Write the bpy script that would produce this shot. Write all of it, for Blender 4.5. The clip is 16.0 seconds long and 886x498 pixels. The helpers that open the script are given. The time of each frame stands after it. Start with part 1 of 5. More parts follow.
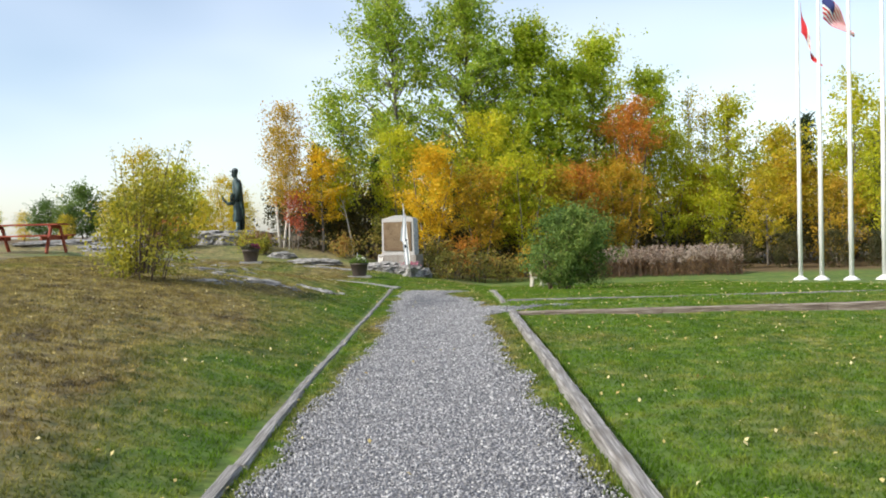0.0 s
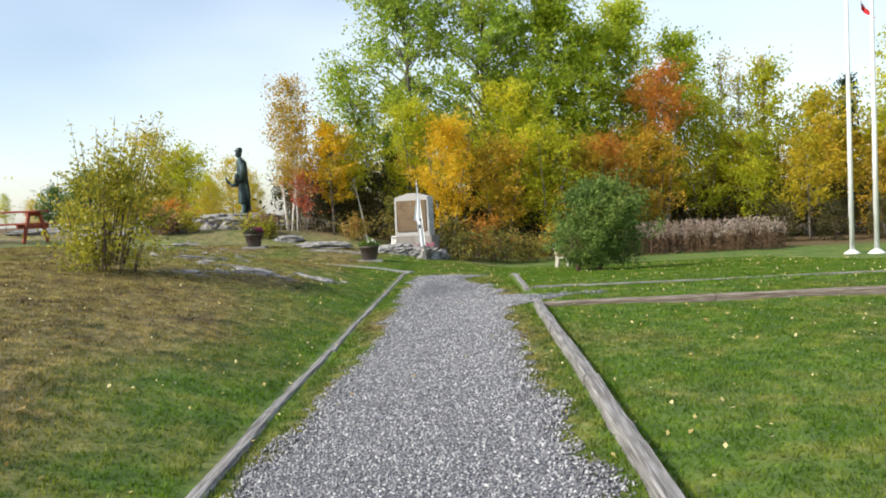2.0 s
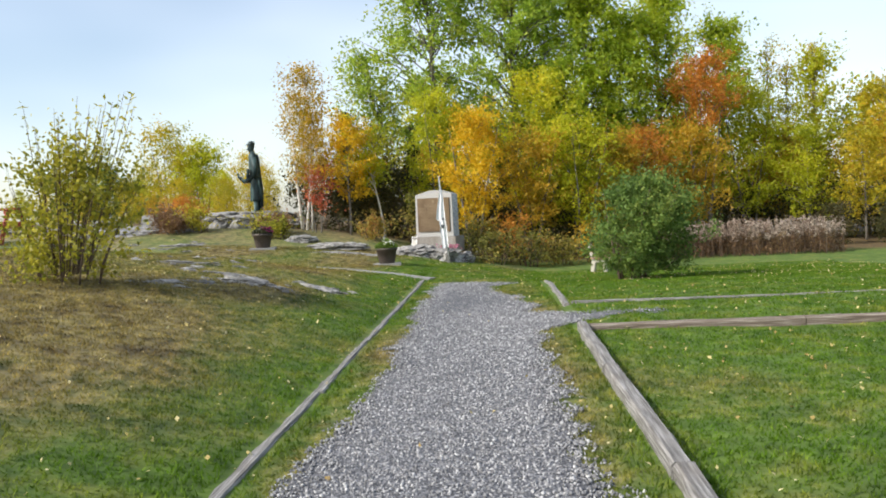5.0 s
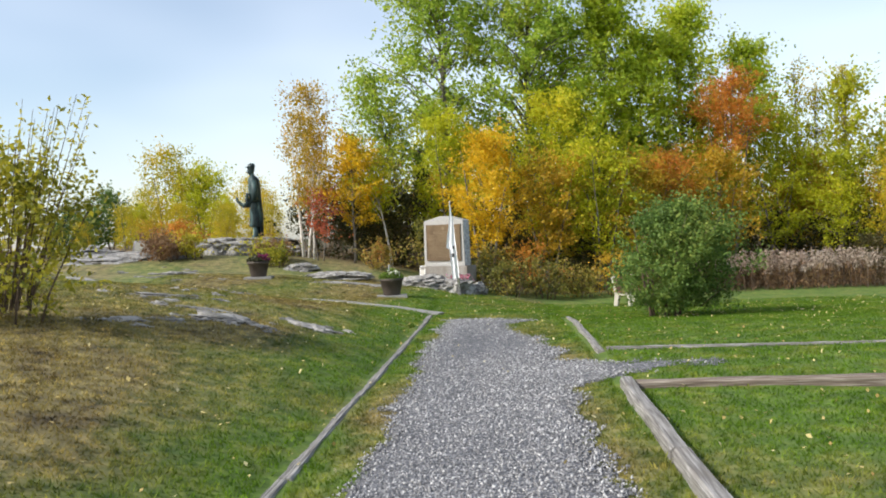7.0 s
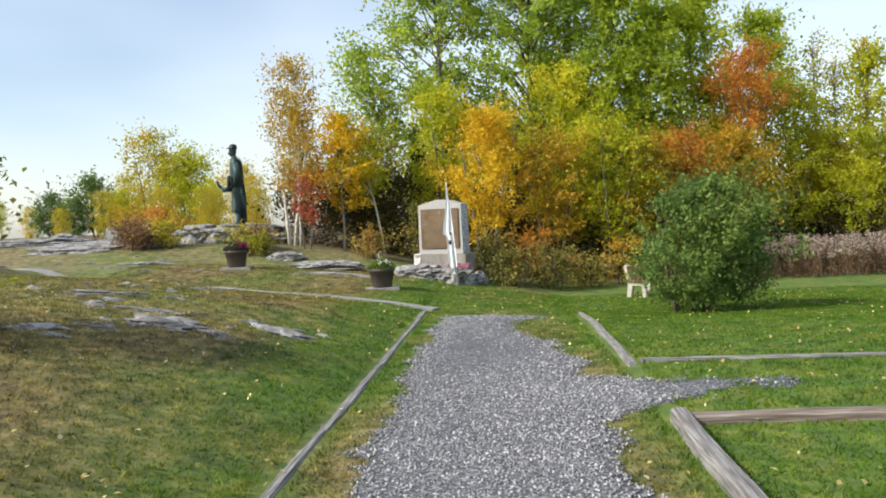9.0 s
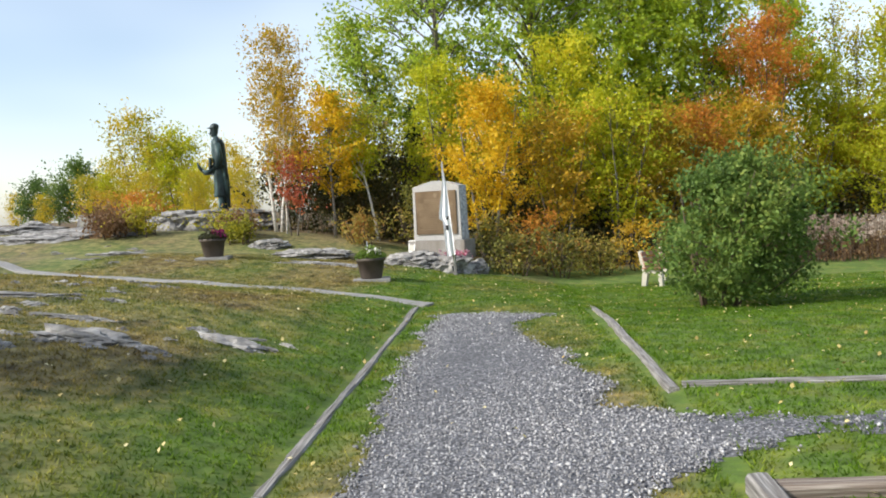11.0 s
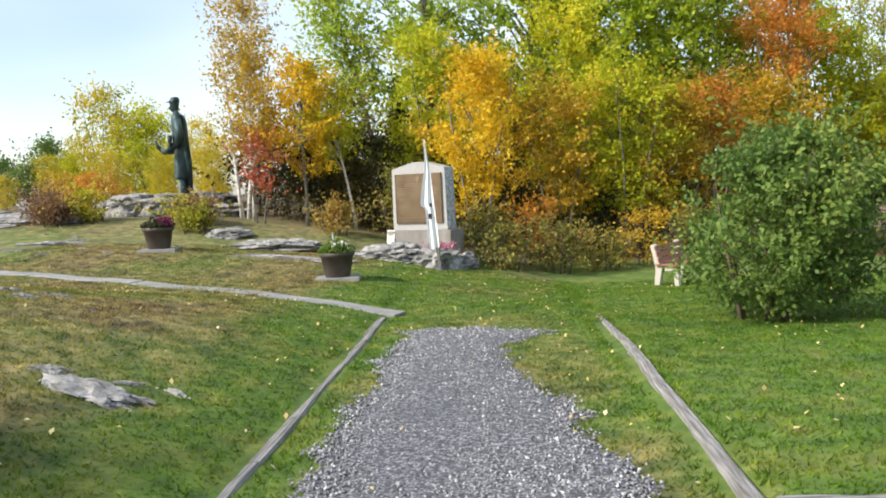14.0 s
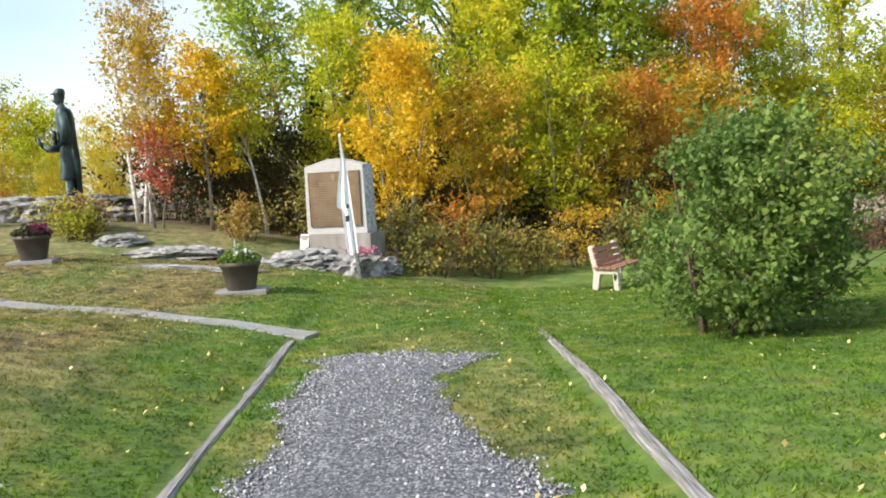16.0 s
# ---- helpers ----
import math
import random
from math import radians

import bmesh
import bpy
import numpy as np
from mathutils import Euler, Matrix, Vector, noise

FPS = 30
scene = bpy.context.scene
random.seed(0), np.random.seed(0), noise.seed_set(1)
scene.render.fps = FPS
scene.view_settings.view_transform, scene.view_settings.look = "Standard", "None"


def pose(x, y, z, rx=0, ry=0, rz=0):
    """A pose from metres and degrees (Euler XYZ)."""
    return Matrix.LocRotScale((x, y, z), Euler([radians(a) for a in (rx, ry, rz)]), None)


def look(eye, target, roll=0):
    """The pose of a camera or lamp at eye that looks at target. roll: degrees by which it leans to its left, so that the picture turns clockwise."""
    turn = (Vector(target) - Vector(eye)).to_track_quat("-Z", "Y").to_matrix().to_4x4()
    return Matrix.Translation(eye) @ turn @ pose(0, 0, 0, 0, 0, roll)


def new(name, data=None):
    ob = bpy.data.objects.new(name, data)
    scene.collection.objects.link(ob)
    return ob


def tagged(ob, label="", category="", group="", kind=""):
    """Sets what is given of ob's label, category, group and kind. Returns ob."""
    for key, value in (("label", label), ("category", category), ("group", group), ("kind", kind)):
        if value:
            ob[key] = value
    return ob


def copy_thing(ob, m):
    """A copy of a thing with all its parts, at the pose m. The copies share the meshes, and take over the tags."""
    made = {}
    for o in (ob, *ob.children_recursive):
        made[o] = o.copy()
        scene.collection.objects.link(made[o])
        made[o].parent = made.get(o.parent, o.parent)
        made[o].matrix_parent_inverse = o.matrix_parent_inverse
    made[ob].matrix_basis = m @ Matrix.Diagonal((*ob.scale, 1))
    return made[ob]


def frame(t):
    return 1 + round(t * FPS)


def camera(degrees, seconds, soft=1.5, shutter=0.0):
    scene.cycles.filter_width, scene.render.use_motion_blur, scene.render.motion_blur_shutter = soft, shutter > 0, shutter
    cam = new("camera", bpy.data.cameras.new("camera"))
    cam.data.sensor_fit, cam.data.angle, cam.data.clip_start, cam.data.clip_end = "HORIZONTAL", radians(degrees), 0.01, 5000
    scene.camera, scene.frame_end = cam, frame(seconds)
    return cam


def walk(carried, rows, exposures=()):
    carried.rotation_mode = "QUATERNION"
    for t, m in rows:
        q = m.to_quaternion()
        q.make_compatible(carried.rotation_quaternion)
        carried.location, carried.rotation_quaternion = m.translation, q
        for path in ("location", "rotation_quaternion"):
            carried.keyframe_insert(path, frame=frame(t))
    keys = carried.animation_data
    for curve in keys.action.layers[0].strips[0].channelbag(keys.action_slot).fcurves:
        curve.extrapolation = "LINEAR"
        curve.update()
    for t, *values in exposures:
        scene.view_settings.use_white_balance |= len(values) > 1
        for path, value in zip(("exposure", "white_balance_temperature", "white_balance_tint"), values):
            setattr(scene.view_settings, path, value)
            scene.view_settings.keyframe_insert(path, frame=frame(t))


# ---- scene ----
cam = camera(57.1, 16.0, 1.9)
PATH = [
    (0, (0.261, 1.02, 1.561), (0.249, 3.02, 1.509), -1.5),
    (0.5, (0.322, 1.615, 1.563), (0.291, 3.614, 1.508), -1.9),
    (1, (0.362, 2.214, 1.552), (0.32, 4.212, 1.48), -2.2),
    (1.5, (0.39, 2.786, 1.538), (0.333, 4.783, 1.451), -2.7),
    (2, (0.411, 3.181, 1.544), (0.342, 5.178, 1.441), -2.8),
    (2.5, (0.451, 3.566, 1.536), (0.367, 5.56, 1.418), -3.0),
    (3, (0.475, 3.962, 1.53), (0.375, 5.955, 1.397), -3.2),
    (5.5, (0.364, 5.854, 1.569), (0.222, 7.847, 1.483), -2.4),
    (6, (0.33, 6.278, 1.566), (0.181, 8.272, 1.507), -2.2),
    (6.5, (0.285, 6.809, 1.549), (0.13, 8.802, 1.511), -2.2),
    (7, (0.266, 7.362, 1.545), (0.109, 9.356, 1.508), -2.2),
    (7.5, (0.234, 7.913, 1.542), (0.08, 9.907, 1.495), -2.3),
    (8, (0.235, 8.443, 1.526), (0.076, 10.436, 1.474), -2.5),
    (8.5, (0.212, 8.938, 1.529), (0.052, 10.931, 1.467), -2.5),
    (9, (0.179, 9.414, 1.525), (0.023, 11.407, 1.453), -2.5),
    (11.5, (0.196, 11.645, 1.537), (0.026, 13.634, 1.414), -3.2),
    (12, (0.22, 12.025, 1.532), (0.043, 14.013, 1.403), -3.4),
    (12.5, (0.275, 12.475, 1.526), (0.09, 14.462, 1.391), -3.6),
    (13, (0.327, 12.889, 1.536), (0.144, 14.876, 1.393), -3.6),
    (13.5, (0.383, 13.323, 1.529), (0.2, 15.309, 1.379), -3.4),
    (14, (0.282, 13.859, 1.538), (0.123, 15.847, 1.383), -2.7),
    (14.5, (0.219, 14.356, 1.519), (0.08, 16.346, 1.365), -2.3),
    (15, (0.134, 14.815, 1.486), (0.019, 16.806, 1.335), -2.4),
    (15.5, (0.109, 15.106, 1.498), (0.033, 17.099, 1.343), -2.6),
    (16, (0.193, 15.403, 1.516), (0.227, 17.396, 1.35), -3.2),
]
walk(cam, [(t, look(eye, target, roll)) for t, eye, target, roll in PATH], [(0, 0.5), (9, 0.47), (11.5, 0.56), (13.5, 0.66), (16, 0.82)])

# ---------- light ----------
SUN = Vector((-0.74, -0.42, 0.62)).normalized()
world = bpy.data.worlds.new("sky")
scene.world = world
world.use_nodes = True
wn = world.node_tree.nodes
wl = world.node_tree.links
sky = wn.new("ShaderNodeTexSky")
sky.sky_type, sky.sun_disc = "NISHITA", False
sky.sun_elevation = math.asin(SUN.z)
sky.sun_rotation = math.atan2(SUN.x, SUN.y)
sky.air_density, sky.dust_density, sky.ozone_density = 1.0, 1.1, 1.0
wc = wn.new("ShaderNodeTexCoord")
wmap = wn.new("ShaderNodeMapping")
wmap.inputs["Scale"].default_value = (1.0, 1.0, 3.0)
wnoise = wn.new("ShaderNodeTexNoise")
wnoise.inputs["Scale"].default_value, wnoise.inputs["Detail"].default_value = 1.3, 3
wramp = wn.new("ShaderNodeMapRange")
wramp.inputs["From Min"].default_value, wramp.inputs["From Max"].default_value = 0.3, 0.8
wramp.inputs["To Min"].default_value, wramp.inputs["To Max"].default_value = 0.0, 0.43
wmix = wn.new("ShaderNodeMixRGB")
wmix.inputs["Color2"].default_value = (9.0, 9.3, 9.7, 1)
wl.new(wc.outputs["Generated"], wmap.inputs["Vector"])
wl.new(wmap.outputs["Vector"], wnoise.inputs["Vector"])
wl.new(wnoise.outputs["Fac"], wramp.inputs["Value"])
wl.new(wramp.outputs["Result"], wmix.inputs["Fac"])
wl.new(sky.outputs["Color"], wmix.inputs["Color1"])
wl.new(wmix.outputs["Color"], wn["Background"].inputs["Color"])
wn["Background"].inputs["Strength"].default_value = 0.13
sun = new("sun", bpy.data.lights.new("sun", "SUN"))
sun.data.energy, sun.data.angle, sun.data.color = 3.8, radians(4), (1.0, 0.94, 0.84)
sun.matrix_world = look(SUN * 80, (0, 0, 0))

# ---------- materials ----------


def mat(name, color=(0.5, 0.5, 0.5), rough=0.8, metal=0.0):
    m = bpy.data.materials.new(name)
    m.use_nodes = True
    b = m.node_tree.nodes["Principled BSDF"]
    b.inputs["Base Color"].default_value = (*color, 1)
    b.inputs["Roughness"].default_value, b.inputs["Metallic"].default_value = rough, metal
    return m, m.node_tree, b


def coords(nt, kind="Position"):
    if kind == "Position":
        return nt.nodes.new("ShaderNodeNewGeometry").outputs["Position"]
    return nt.nodes.new("ShaderNodeTexCoord").outputs["Object"]


def noise_of(nt, at, scale, detail=4.0, stretch=None):
    if stretch:
        mp = nt.nodes.new("ShaderNodeMapping")
        mp.inputs["Scale"].default_value = stretch
        nt.links.new(at, mp.inputs["Vector"])
        at = mp.outputs["Vector"]
    n = nt.nodes.new("ShaderNodeTexNoise")
    n.inputs["Scale"].default_value, n.inputs["Detail"].default_value = scale, detail
    nt.links.new(at, n.inputs["Vector"])
    return n.outputs["Fac"]


def ramp(nt, fac, stops):
    r = nt.nodes.new("ShaderNodeValToRGB")
    e = r.color_ramp.elements
    while len(e) < len(stops):
        e.new(0.5)
    for k, (p, c) in enumerate(stops):
        e[k].position, e[k].color = p, (*c, 1)
    nt.links.new(fac, r.inputs["Fac"])
    return r.outputs["Color"]


def span(nt, v, a, b, lo=0.0, hi=1.0):
    r = nt.nodes.new("ShaderNodeMapRange")
    r.inputs["From Min"].default_value, r.inputs["From Max"].default_value = a, b
    r.inputs["To Min"].default_value, r.inputs["To Max"].default_value = lo, hi
    nt.links.new(v, r.inputs["Value"])
    return r.outputs["Result"]


def calc(nt, op, a, b=0.0):
    n = nt.nodes.new("ShaderNodeMath")
    n.operation = op
    for k, v in enumerate((a, b)):
        if isinstance(v, (int, float)):
            n.inputs[k].default_value = v
        else:
            nt.links.new(v, n.inputs[k])
    return n.outputs[0]


def mixc(nt, fac, a, b, kind="MIX"):
    n = nt.nodes.new("ShaderNodeMixRGB")
    n.blend_type = kind
    for k, v in zip(("Fac", "Color1", "Color2"), (fac, a, b)):
        if isinstance(v, (int, float)):
            n.inputs[k].default_value = v
        elif isinstance(v, tuple):
            n.inputs[k].default_value = (*v, 1)
        else:
            nt.links.new(v, n.inputs[k])
    return n.outputs["Color"]


def bump(nt, b, height, strength=0.4, dist=0.02):
    n = nt.nodes.new("ShaderNodeBump")
    n.inputs["Strength"].default_value, n.inputs["Distance"].default_value = strength, dist
    nt.links.new(height, n.inputs["Height"])
    nt.links.new(n.outputs["Normal"], b.inputs["Normal"])


def grass_colour(nt):
    """Lawn green that gives way to dry, brown turf on the bank and to leaf litter under the trees."""
    at = coords(nt)
    sep = nt.nodes.new("ShaderNodeSeparateXYZ")
    nt.links.new(at, sep.inputs[0])
    big, mid, fine, tuft = noise_of(nt, at, 0.45, 5), noise_of(nt, at, 2.3, 5), noise_of(nt, at, 14, 4), noise_of(nt, at, 6.5, 6)
    lawn = ramp(nt, mid, [(0.28, (0.052, 0.112, 0.009)), (0.5, (0.09, 0.163, 0.014)), (0.72, (0.17, 0.195, 0.033))])
    patch = calc(nt, "ADD", calc(nt, "MULTIPLY", mid, 0.55), calc(nt, "MULTIPLY", tuft, 0.45))
    dry = ramp(nt, patch, [(0.34, (0.068, 0.048, 0.028)), (0.43, (0.142, 0.106, 0.046)), (0.52, (0.2, 0.16, 0.064)), (0.66, (0.27, 0.225, 0.10))])
    bank = calc(nt, "ADD", span(nt, sep.outputs["X"], -1.7, -3.3, 0.0, 1.2), span(nt, calc(nt, "ABSOLUTE", sep.outputs["X"]), 1.35, 1.0, 0.0, 0.6))
    far = span(nt, sep.outputs["Y"], 14.0, 22.0, 0.0, -0.42)
    f = calc(nt, "ADD", calc(nt, "ADD", bank, far), span(nt, calc(nt, "ADD", calc(nt, "MULTIPLY", big, 0.7), calc(nt, "MULTIPLY", tuft, 0.3)), 0.3, 0.7, -0.75, 0.75))
    n = nt.nodes.new("ShaderNodeClamp")
    nt.links.new(f, n.inputs["Value"])
    col = mixc(nt, n.outputs[0], lawn, dry)
    col = mixc(nt, 1.0, col, ramp(nt, tuft, [(0.32, (0.7, 0.72, 0.72)), (0.5, (1.0, 1.0, 0.97)), (0.66, (1.32, 1.28, 1.2))]), "MULTIPLY")
    litter = ramp(nt, fine, [(0.35, (0.05, 0.035, 0.02)), (0.65, (0.19, 0.11, 0.035))])
    wood = span(nt, calc(nt, "ADD", sep.outputs["Y"], calc(nt, "MULTIPLY", mid, 2.0)), 35.2, 37.2)
    return mixc(nt, wood, col, litter), fine


ground_mat, nt, b = mat("turf", rough=0.95)
col, fine = grass_colour(nt)
nt.links.new(mixc(nt, 0.2, col, (0.06, 0.06, 0.022)), b.inputs["Base Color"])
bump(nt, b, fine, 0.6, 0.03)

blade_mat, nt, b = mat("grass_blade", rough=0.6)
col, fine = grass_colour(nt)
isl = nt.nodes.new("ShaderNodeNewGeometry").outputs["Random Per Island"]
col = mixc(nt, 0.75, col, ramp(nt, isl, [(0.0, (0.9, 0.95, 0.7)), (0.5, (1.3, 1.35, 1.0)), (0.88, (1.75, 1.7, 1.2)), (1.0, (2.6, 2.4, 1.7))]), "MULTIPLY")
nt.links.new(col, b.inputs["Base Color"])
b.inputs["Specular IOR Level"].default_value = 0.25
tr = nt.nodes.new("ShaderNodeBsdfTranslucent")
nt.links.new(col, tr.inputs["Color"])
mx = nt.nodes.new("ShaderNodeMixShader")
mx.inputs["Fac"].default_value = 0.5
nt.links.new(b.outputs[0], mx.inputs[1])
nt.links.new(tr.outputs[0], mx.inputs[2])
nt.links.new(mx.outputs[0], nt.nodes["Material Output"].inputs["Surface"])

gravel_bed, nt, b = mat("gravel_bed", rough=0.95)
at = coords(nt)
peb = nt.nodes.new("ShaderNodeTexVoronoi")
peb.inputs["Scale"].default_value = 48
nt.links.new(at, peb.inputs["Vector"])
tone = nt.nodes.new("ShaderNodeSeparateColor")
nt.links.new(peb.outputs["Color"], tone.inputs["Color"])
g1 = calc(nt, "ADD", calc(nt, "MULTIPLY", noise_of(nt, at, 60, 4), 0.5), calc(nt, "MULTIPLY", calc(nt, "SUBTRACT", tone.outputs[0], peb.outputs["Distance"]), 0.4))
g2 = noise_of(nt, at, 1.6, 4)
nt.links.new(mixc(nt, span(nt, g2, 0.4, 0.7), ramp(nt, g1, [(0.1, (0.06, 0.061, 0.068)), (0.32, (0.15, 0.152, 0.165)), (0.6, (0.42, 0.42, 0.43))]),
                  ramp(nt, g1, [(0.1, (0.065, 0.067, 0.075)), (0.35, (0.13, 0.132, 0.145)), (0.6, (0.27, 0.272, 0.285))])), b.inputs["Base Color"])
bump(nt, b, g1, 0.9, 0.02)

stone_mat, nt, b = mat("crushed_stone", rough=0.85)
geo = nt.nodes.new("ShaderNodeNewGeometry")
c1 = ramp(nt, geo.outputs["Random Per Island"], [(0.0, (0.055, 0.057, 0.066)), (0.35, (0.15, 0.153, 0.166)), (0.75, (0.31, 0.312, 0.325)), (1.0, (0.62, 0.615, 0.61))])
nt.links.new(mixc(nt, 0.25, c1, ramp(nt, noise_of(nt, geo.outputs["Position"], 40), [(0.3, (0.2, 0.2, 0.2)), (0.7, (0.6, 0.58, 0.55))])), b.inputs["Base Color"])

timber_mat, nt, b = mat("weathered_timber", rough=0.9)
at = coords(nt, "Object")
grain = noise_of(nt, at, 7, 6, (9, 0.35, 9))
blot = noise_of(nt, at, 2.2, 4)
wood = ramp(nt, grain, [(0.3, (0.085, 0.077, 0.07)), (0.5, (0.215, 0.204, 0.192)), (0.7, (0.38, 0.365, 0.35))])
nt.links.new(mixc(nt, span(nt, blot, 0.5, 0.75, 0, 0.6), wood, (0.14, 0.118, 0.098)), b.inputs["Base Color"])
bump(nt, b, grain, 0.7, 0.012)

dark_timber, nt, b = mat("reddish_old_timber", rough=0.9)
at = coords(nt, "Object")
grain = noise_of(nt, at, 7, 6, (9, 0.35, 9))
nt.links.new(ramp(nt, grain, [(0.3, (0.08, 0.058, 0.045)), (0.5, (0.18, 0.14, 0.11)), (0.72, (0.36, 0.32, 0.27))]), b.inputs["Base Color"])
bump(nt, b, grain, 0.7, 0.012)

concrete_mat, nt, b = mat("concrete", rough=0.9)
at = coords(nt)
c1, c2 = noise_of(nt, at, 3, 5), noise_of(nt, at, 45, 3)
nt.links.new(mixc(nt, 0.35, ramp(nt, c1, [(0.3, (0.17, 0.168, 0.16)), (0.7, (0.32, 0.315, 0.30))]), ramp(nt, c2, [(0.3, (0.14, 0.14, 0.135)), (0.7, (0.42, 0.41, 0.39))])), b.inputs["Base Color"])
bump(nt, b, c2, 0.3, 0.006)

rock_mat, nt, b = mat("lichened_rock", rough=0.92)
at = coords(nt)
r1, r2, r3 = noise_of(nt, at, 1.7, 6, (1, 1, 3.5)), noise_of(nt, at, 11, 6), noise_of(nt, at, 4.5, 4)
base = ramp(nt, r1, [(0.3, (0.06, 0.056, 0.052)), (0.5, (0.15, 0.141, 0.132)), (0.7, (0.27, 0.255, 0.24))])
base = mixc(nt, span(nt, r3, 0.50, 0.60, 0, 0.7), base, (0.45, 0.435, 0.41))
base = mixc(nt, span(nt, r3, 0.40, 0.30, 0, 0.6), base, (0.13, 0.12, 0.06))
nt.links.new(mixc(nt, 0.3, base, ramp(nt, r2, [(0.35, (0.08, 0.08, 0.08)), (0.65, (0.5, 0.5, 0.48))])), b.inputs["Base Color"])
bump(nt, b, r2, 0.8, 0.04)

granite_mat, nt, b = mat("light_granite", rough=0.65)
at = coords(nt)
nt.links.new(mixc(nt, span(nt, noise_of(nt, at, 1.6, 4), 0.4, 0.8, 0, 0.4), ramp(nt, noise_of(nt, at, 90, 2), [(0.35, (0.27, 0.265, 0.26)), (0.6, (0.46, 0.45, 0.43))]), (0.34, 0.31, 0.27)), b.inputs["Base Color"])
split_mat, nt, b = mat("split_granite", rough=0.9)
at = coords(nt)
s1 = noise_of(nt, at, 16, 5)
nt.links.new(ramp(nt, s1, [(0.35, (0.22, 0.23, 0.26)), (0.62, (0.60, 0.61, 0.63))]), b.inputs["Base Color"])
bump(nt, b, s1, 1.0, 0.05)

plinth_mat, nt, b = mat("stained_granite", rough=0.8)
at = coords(nt)
nt.links.new(mixc(nt, span(nt, noise_of(nt, at, 3.0, 5, (1, 1, 0.4)), 0.35, 0.7), ramp(nt, noise_of(nt, at, 90, 2), [(0.35, (0.20, 0.19, 0.175)), (0.6, (0.35, 0.335, 0.31))]), (0.20, 0.175, 0.145)), b.inputs["Base Color"])

bronze_mat, nt, b = mat("brown_bronze_plaque", rough=0.45, metal=0.6)
nt.links.new(ramp(nt, noise_of(nt, coords(nt), 3.5, 5), [(0.3, (0.13, 0.088, 0.052)), (0.7, (0.20, 0.14, 0.085))]), b.inputs["Base Color"])
letter_mat, nt, b = mat("raised_letter", (0.24, 0.18, 0.115), 0.4, 0.6)

patina_mat, nt, b = mat("bronze_patina", rough=0.5, metal=0.35)
at = coords(nt)
nt.links.new(ramp(nt, noise_of(nt, at, 4.0, 6, (1, 1, 0.35)), [(0.32, (0.012, 0.02, 0.024)), (0.52, (0.035, 0.065, 0.066)), (0.72, (0.12, 0.2, 0.19))]), b.inputs["Base Color"])
bump(nt, b, noise_of(nt, at, 9, 4, (1, 1, 0.3)), 0.6, 0.03)

paint_white, nt, b = mat("white_pole_paint", rough=0.35)
nt.links.new(ramp(nt, noise_of(nt, coords(nt), 2.0, 4), [(0.3, (0.70, 0.70, 0.70)), (0.7, (0.82, 0.82, 0.81))]), b.inputs["Base Color"])
red_wood, nt, b = mat("red_stained_wood", rough=0.7)
rg = noise_of(nt, coords(nt, "Object"), 6, 5, (0.6, 8, 8))
nt.links.new(ramp(nt, rg, [(0.3, (0.20, 0.035, 0.018)), (0.7, (0.42, 0.085, 0.04))]), b.inputs["Base Color"])
bump(nt, b, rg, 0.3, 0.006)
slat_wood, nt, b = mat("faded_red_slat", rough=0.75)
nt.links.new(ramp(nt, noise_of(nt, coords(nt, "Object"), 6, 5, (0.6, 8, 8)), [(0.3, (0.22, 0.09, 0.05)), (0.7, (0.42, 0.21, 0.14))]), b.inputs["Base Color"])
pot_mat, nt, b = mat("brown_plastic_pot", rough=0.6)
nt.links.new(ramp(nt, noise_of(nt, coords(nt, "Object"), 5, 4), [(0.3, (0.045, 0.034, 0.027)), (0.7, (0.085, 0.066, 0.052))]), b.inputs["Base Color"])
soil_mat, nt, b = mat("potting_soil", rough=1.0)
nt.links.new(ramp(nt, noise_of(nt, coords(nt), 40, 3), [(0.3, (0.02, 0.014, 0.01)), (0.7, (0.06, 0.042, 0.028))]), b.inputs["Base Color"])


def cloth(name, colour):
    m, nt, b = mat(name, colour, 0.85)
    n = noise_of(nt, coords(nt), 5, 4)
    nt.links.new(mixc(nt, span(nt, n, 0.3, 0.8, 0, 0.25), colour, tuple(c * 0.7 for c in colour)), b.inputs["Base Color"])
    return m


white_cloth, red_cloth = cloth("white_cloth", (0.82, 0.82, 0.84)), cloth("red_cloth", (0.62, 0.03, 0.04))
blue_cloth, black_cloth = cloth("blue_cloth", (0.03, 0.04, 0.16)), cloth("black_print", (0.03, 0.03, 0.035))


def bark(name, stops, rings=False):
    m, nt, b = mat(name, rough=0.9)
    at = coords(nt, "Object")
    n = noise_of(nt, at, 5, 5, (1, 1, 4.0) if rings else (4, 4, 0.7))
    nt.links.new(ramp(nt, n, stops), b.inputs["Base Color"])
    bump(nt, b, n, 0.5, 0.02)
    return m


bark_grey = bark("grey_bark", [(0.3, (0.07, 0.06, 0.05)), (0.6, (0.20, 0.18, 0.15)), (0.8, (0.33, 0.31, 0.27))])
bark_birch = bark("white_birch_bark", [(0.3, (0.10, 0.085, 0.07)), (0.42, (0.50, 0.47, 0.42)), (0.7, (0.72, 0.70, 0.66))], True)
bark_twig = bark("brown_twig", [(0.3, (0.05, 0.035, 0.025)), (0.7, (0.16, 0.11, 0.075))])


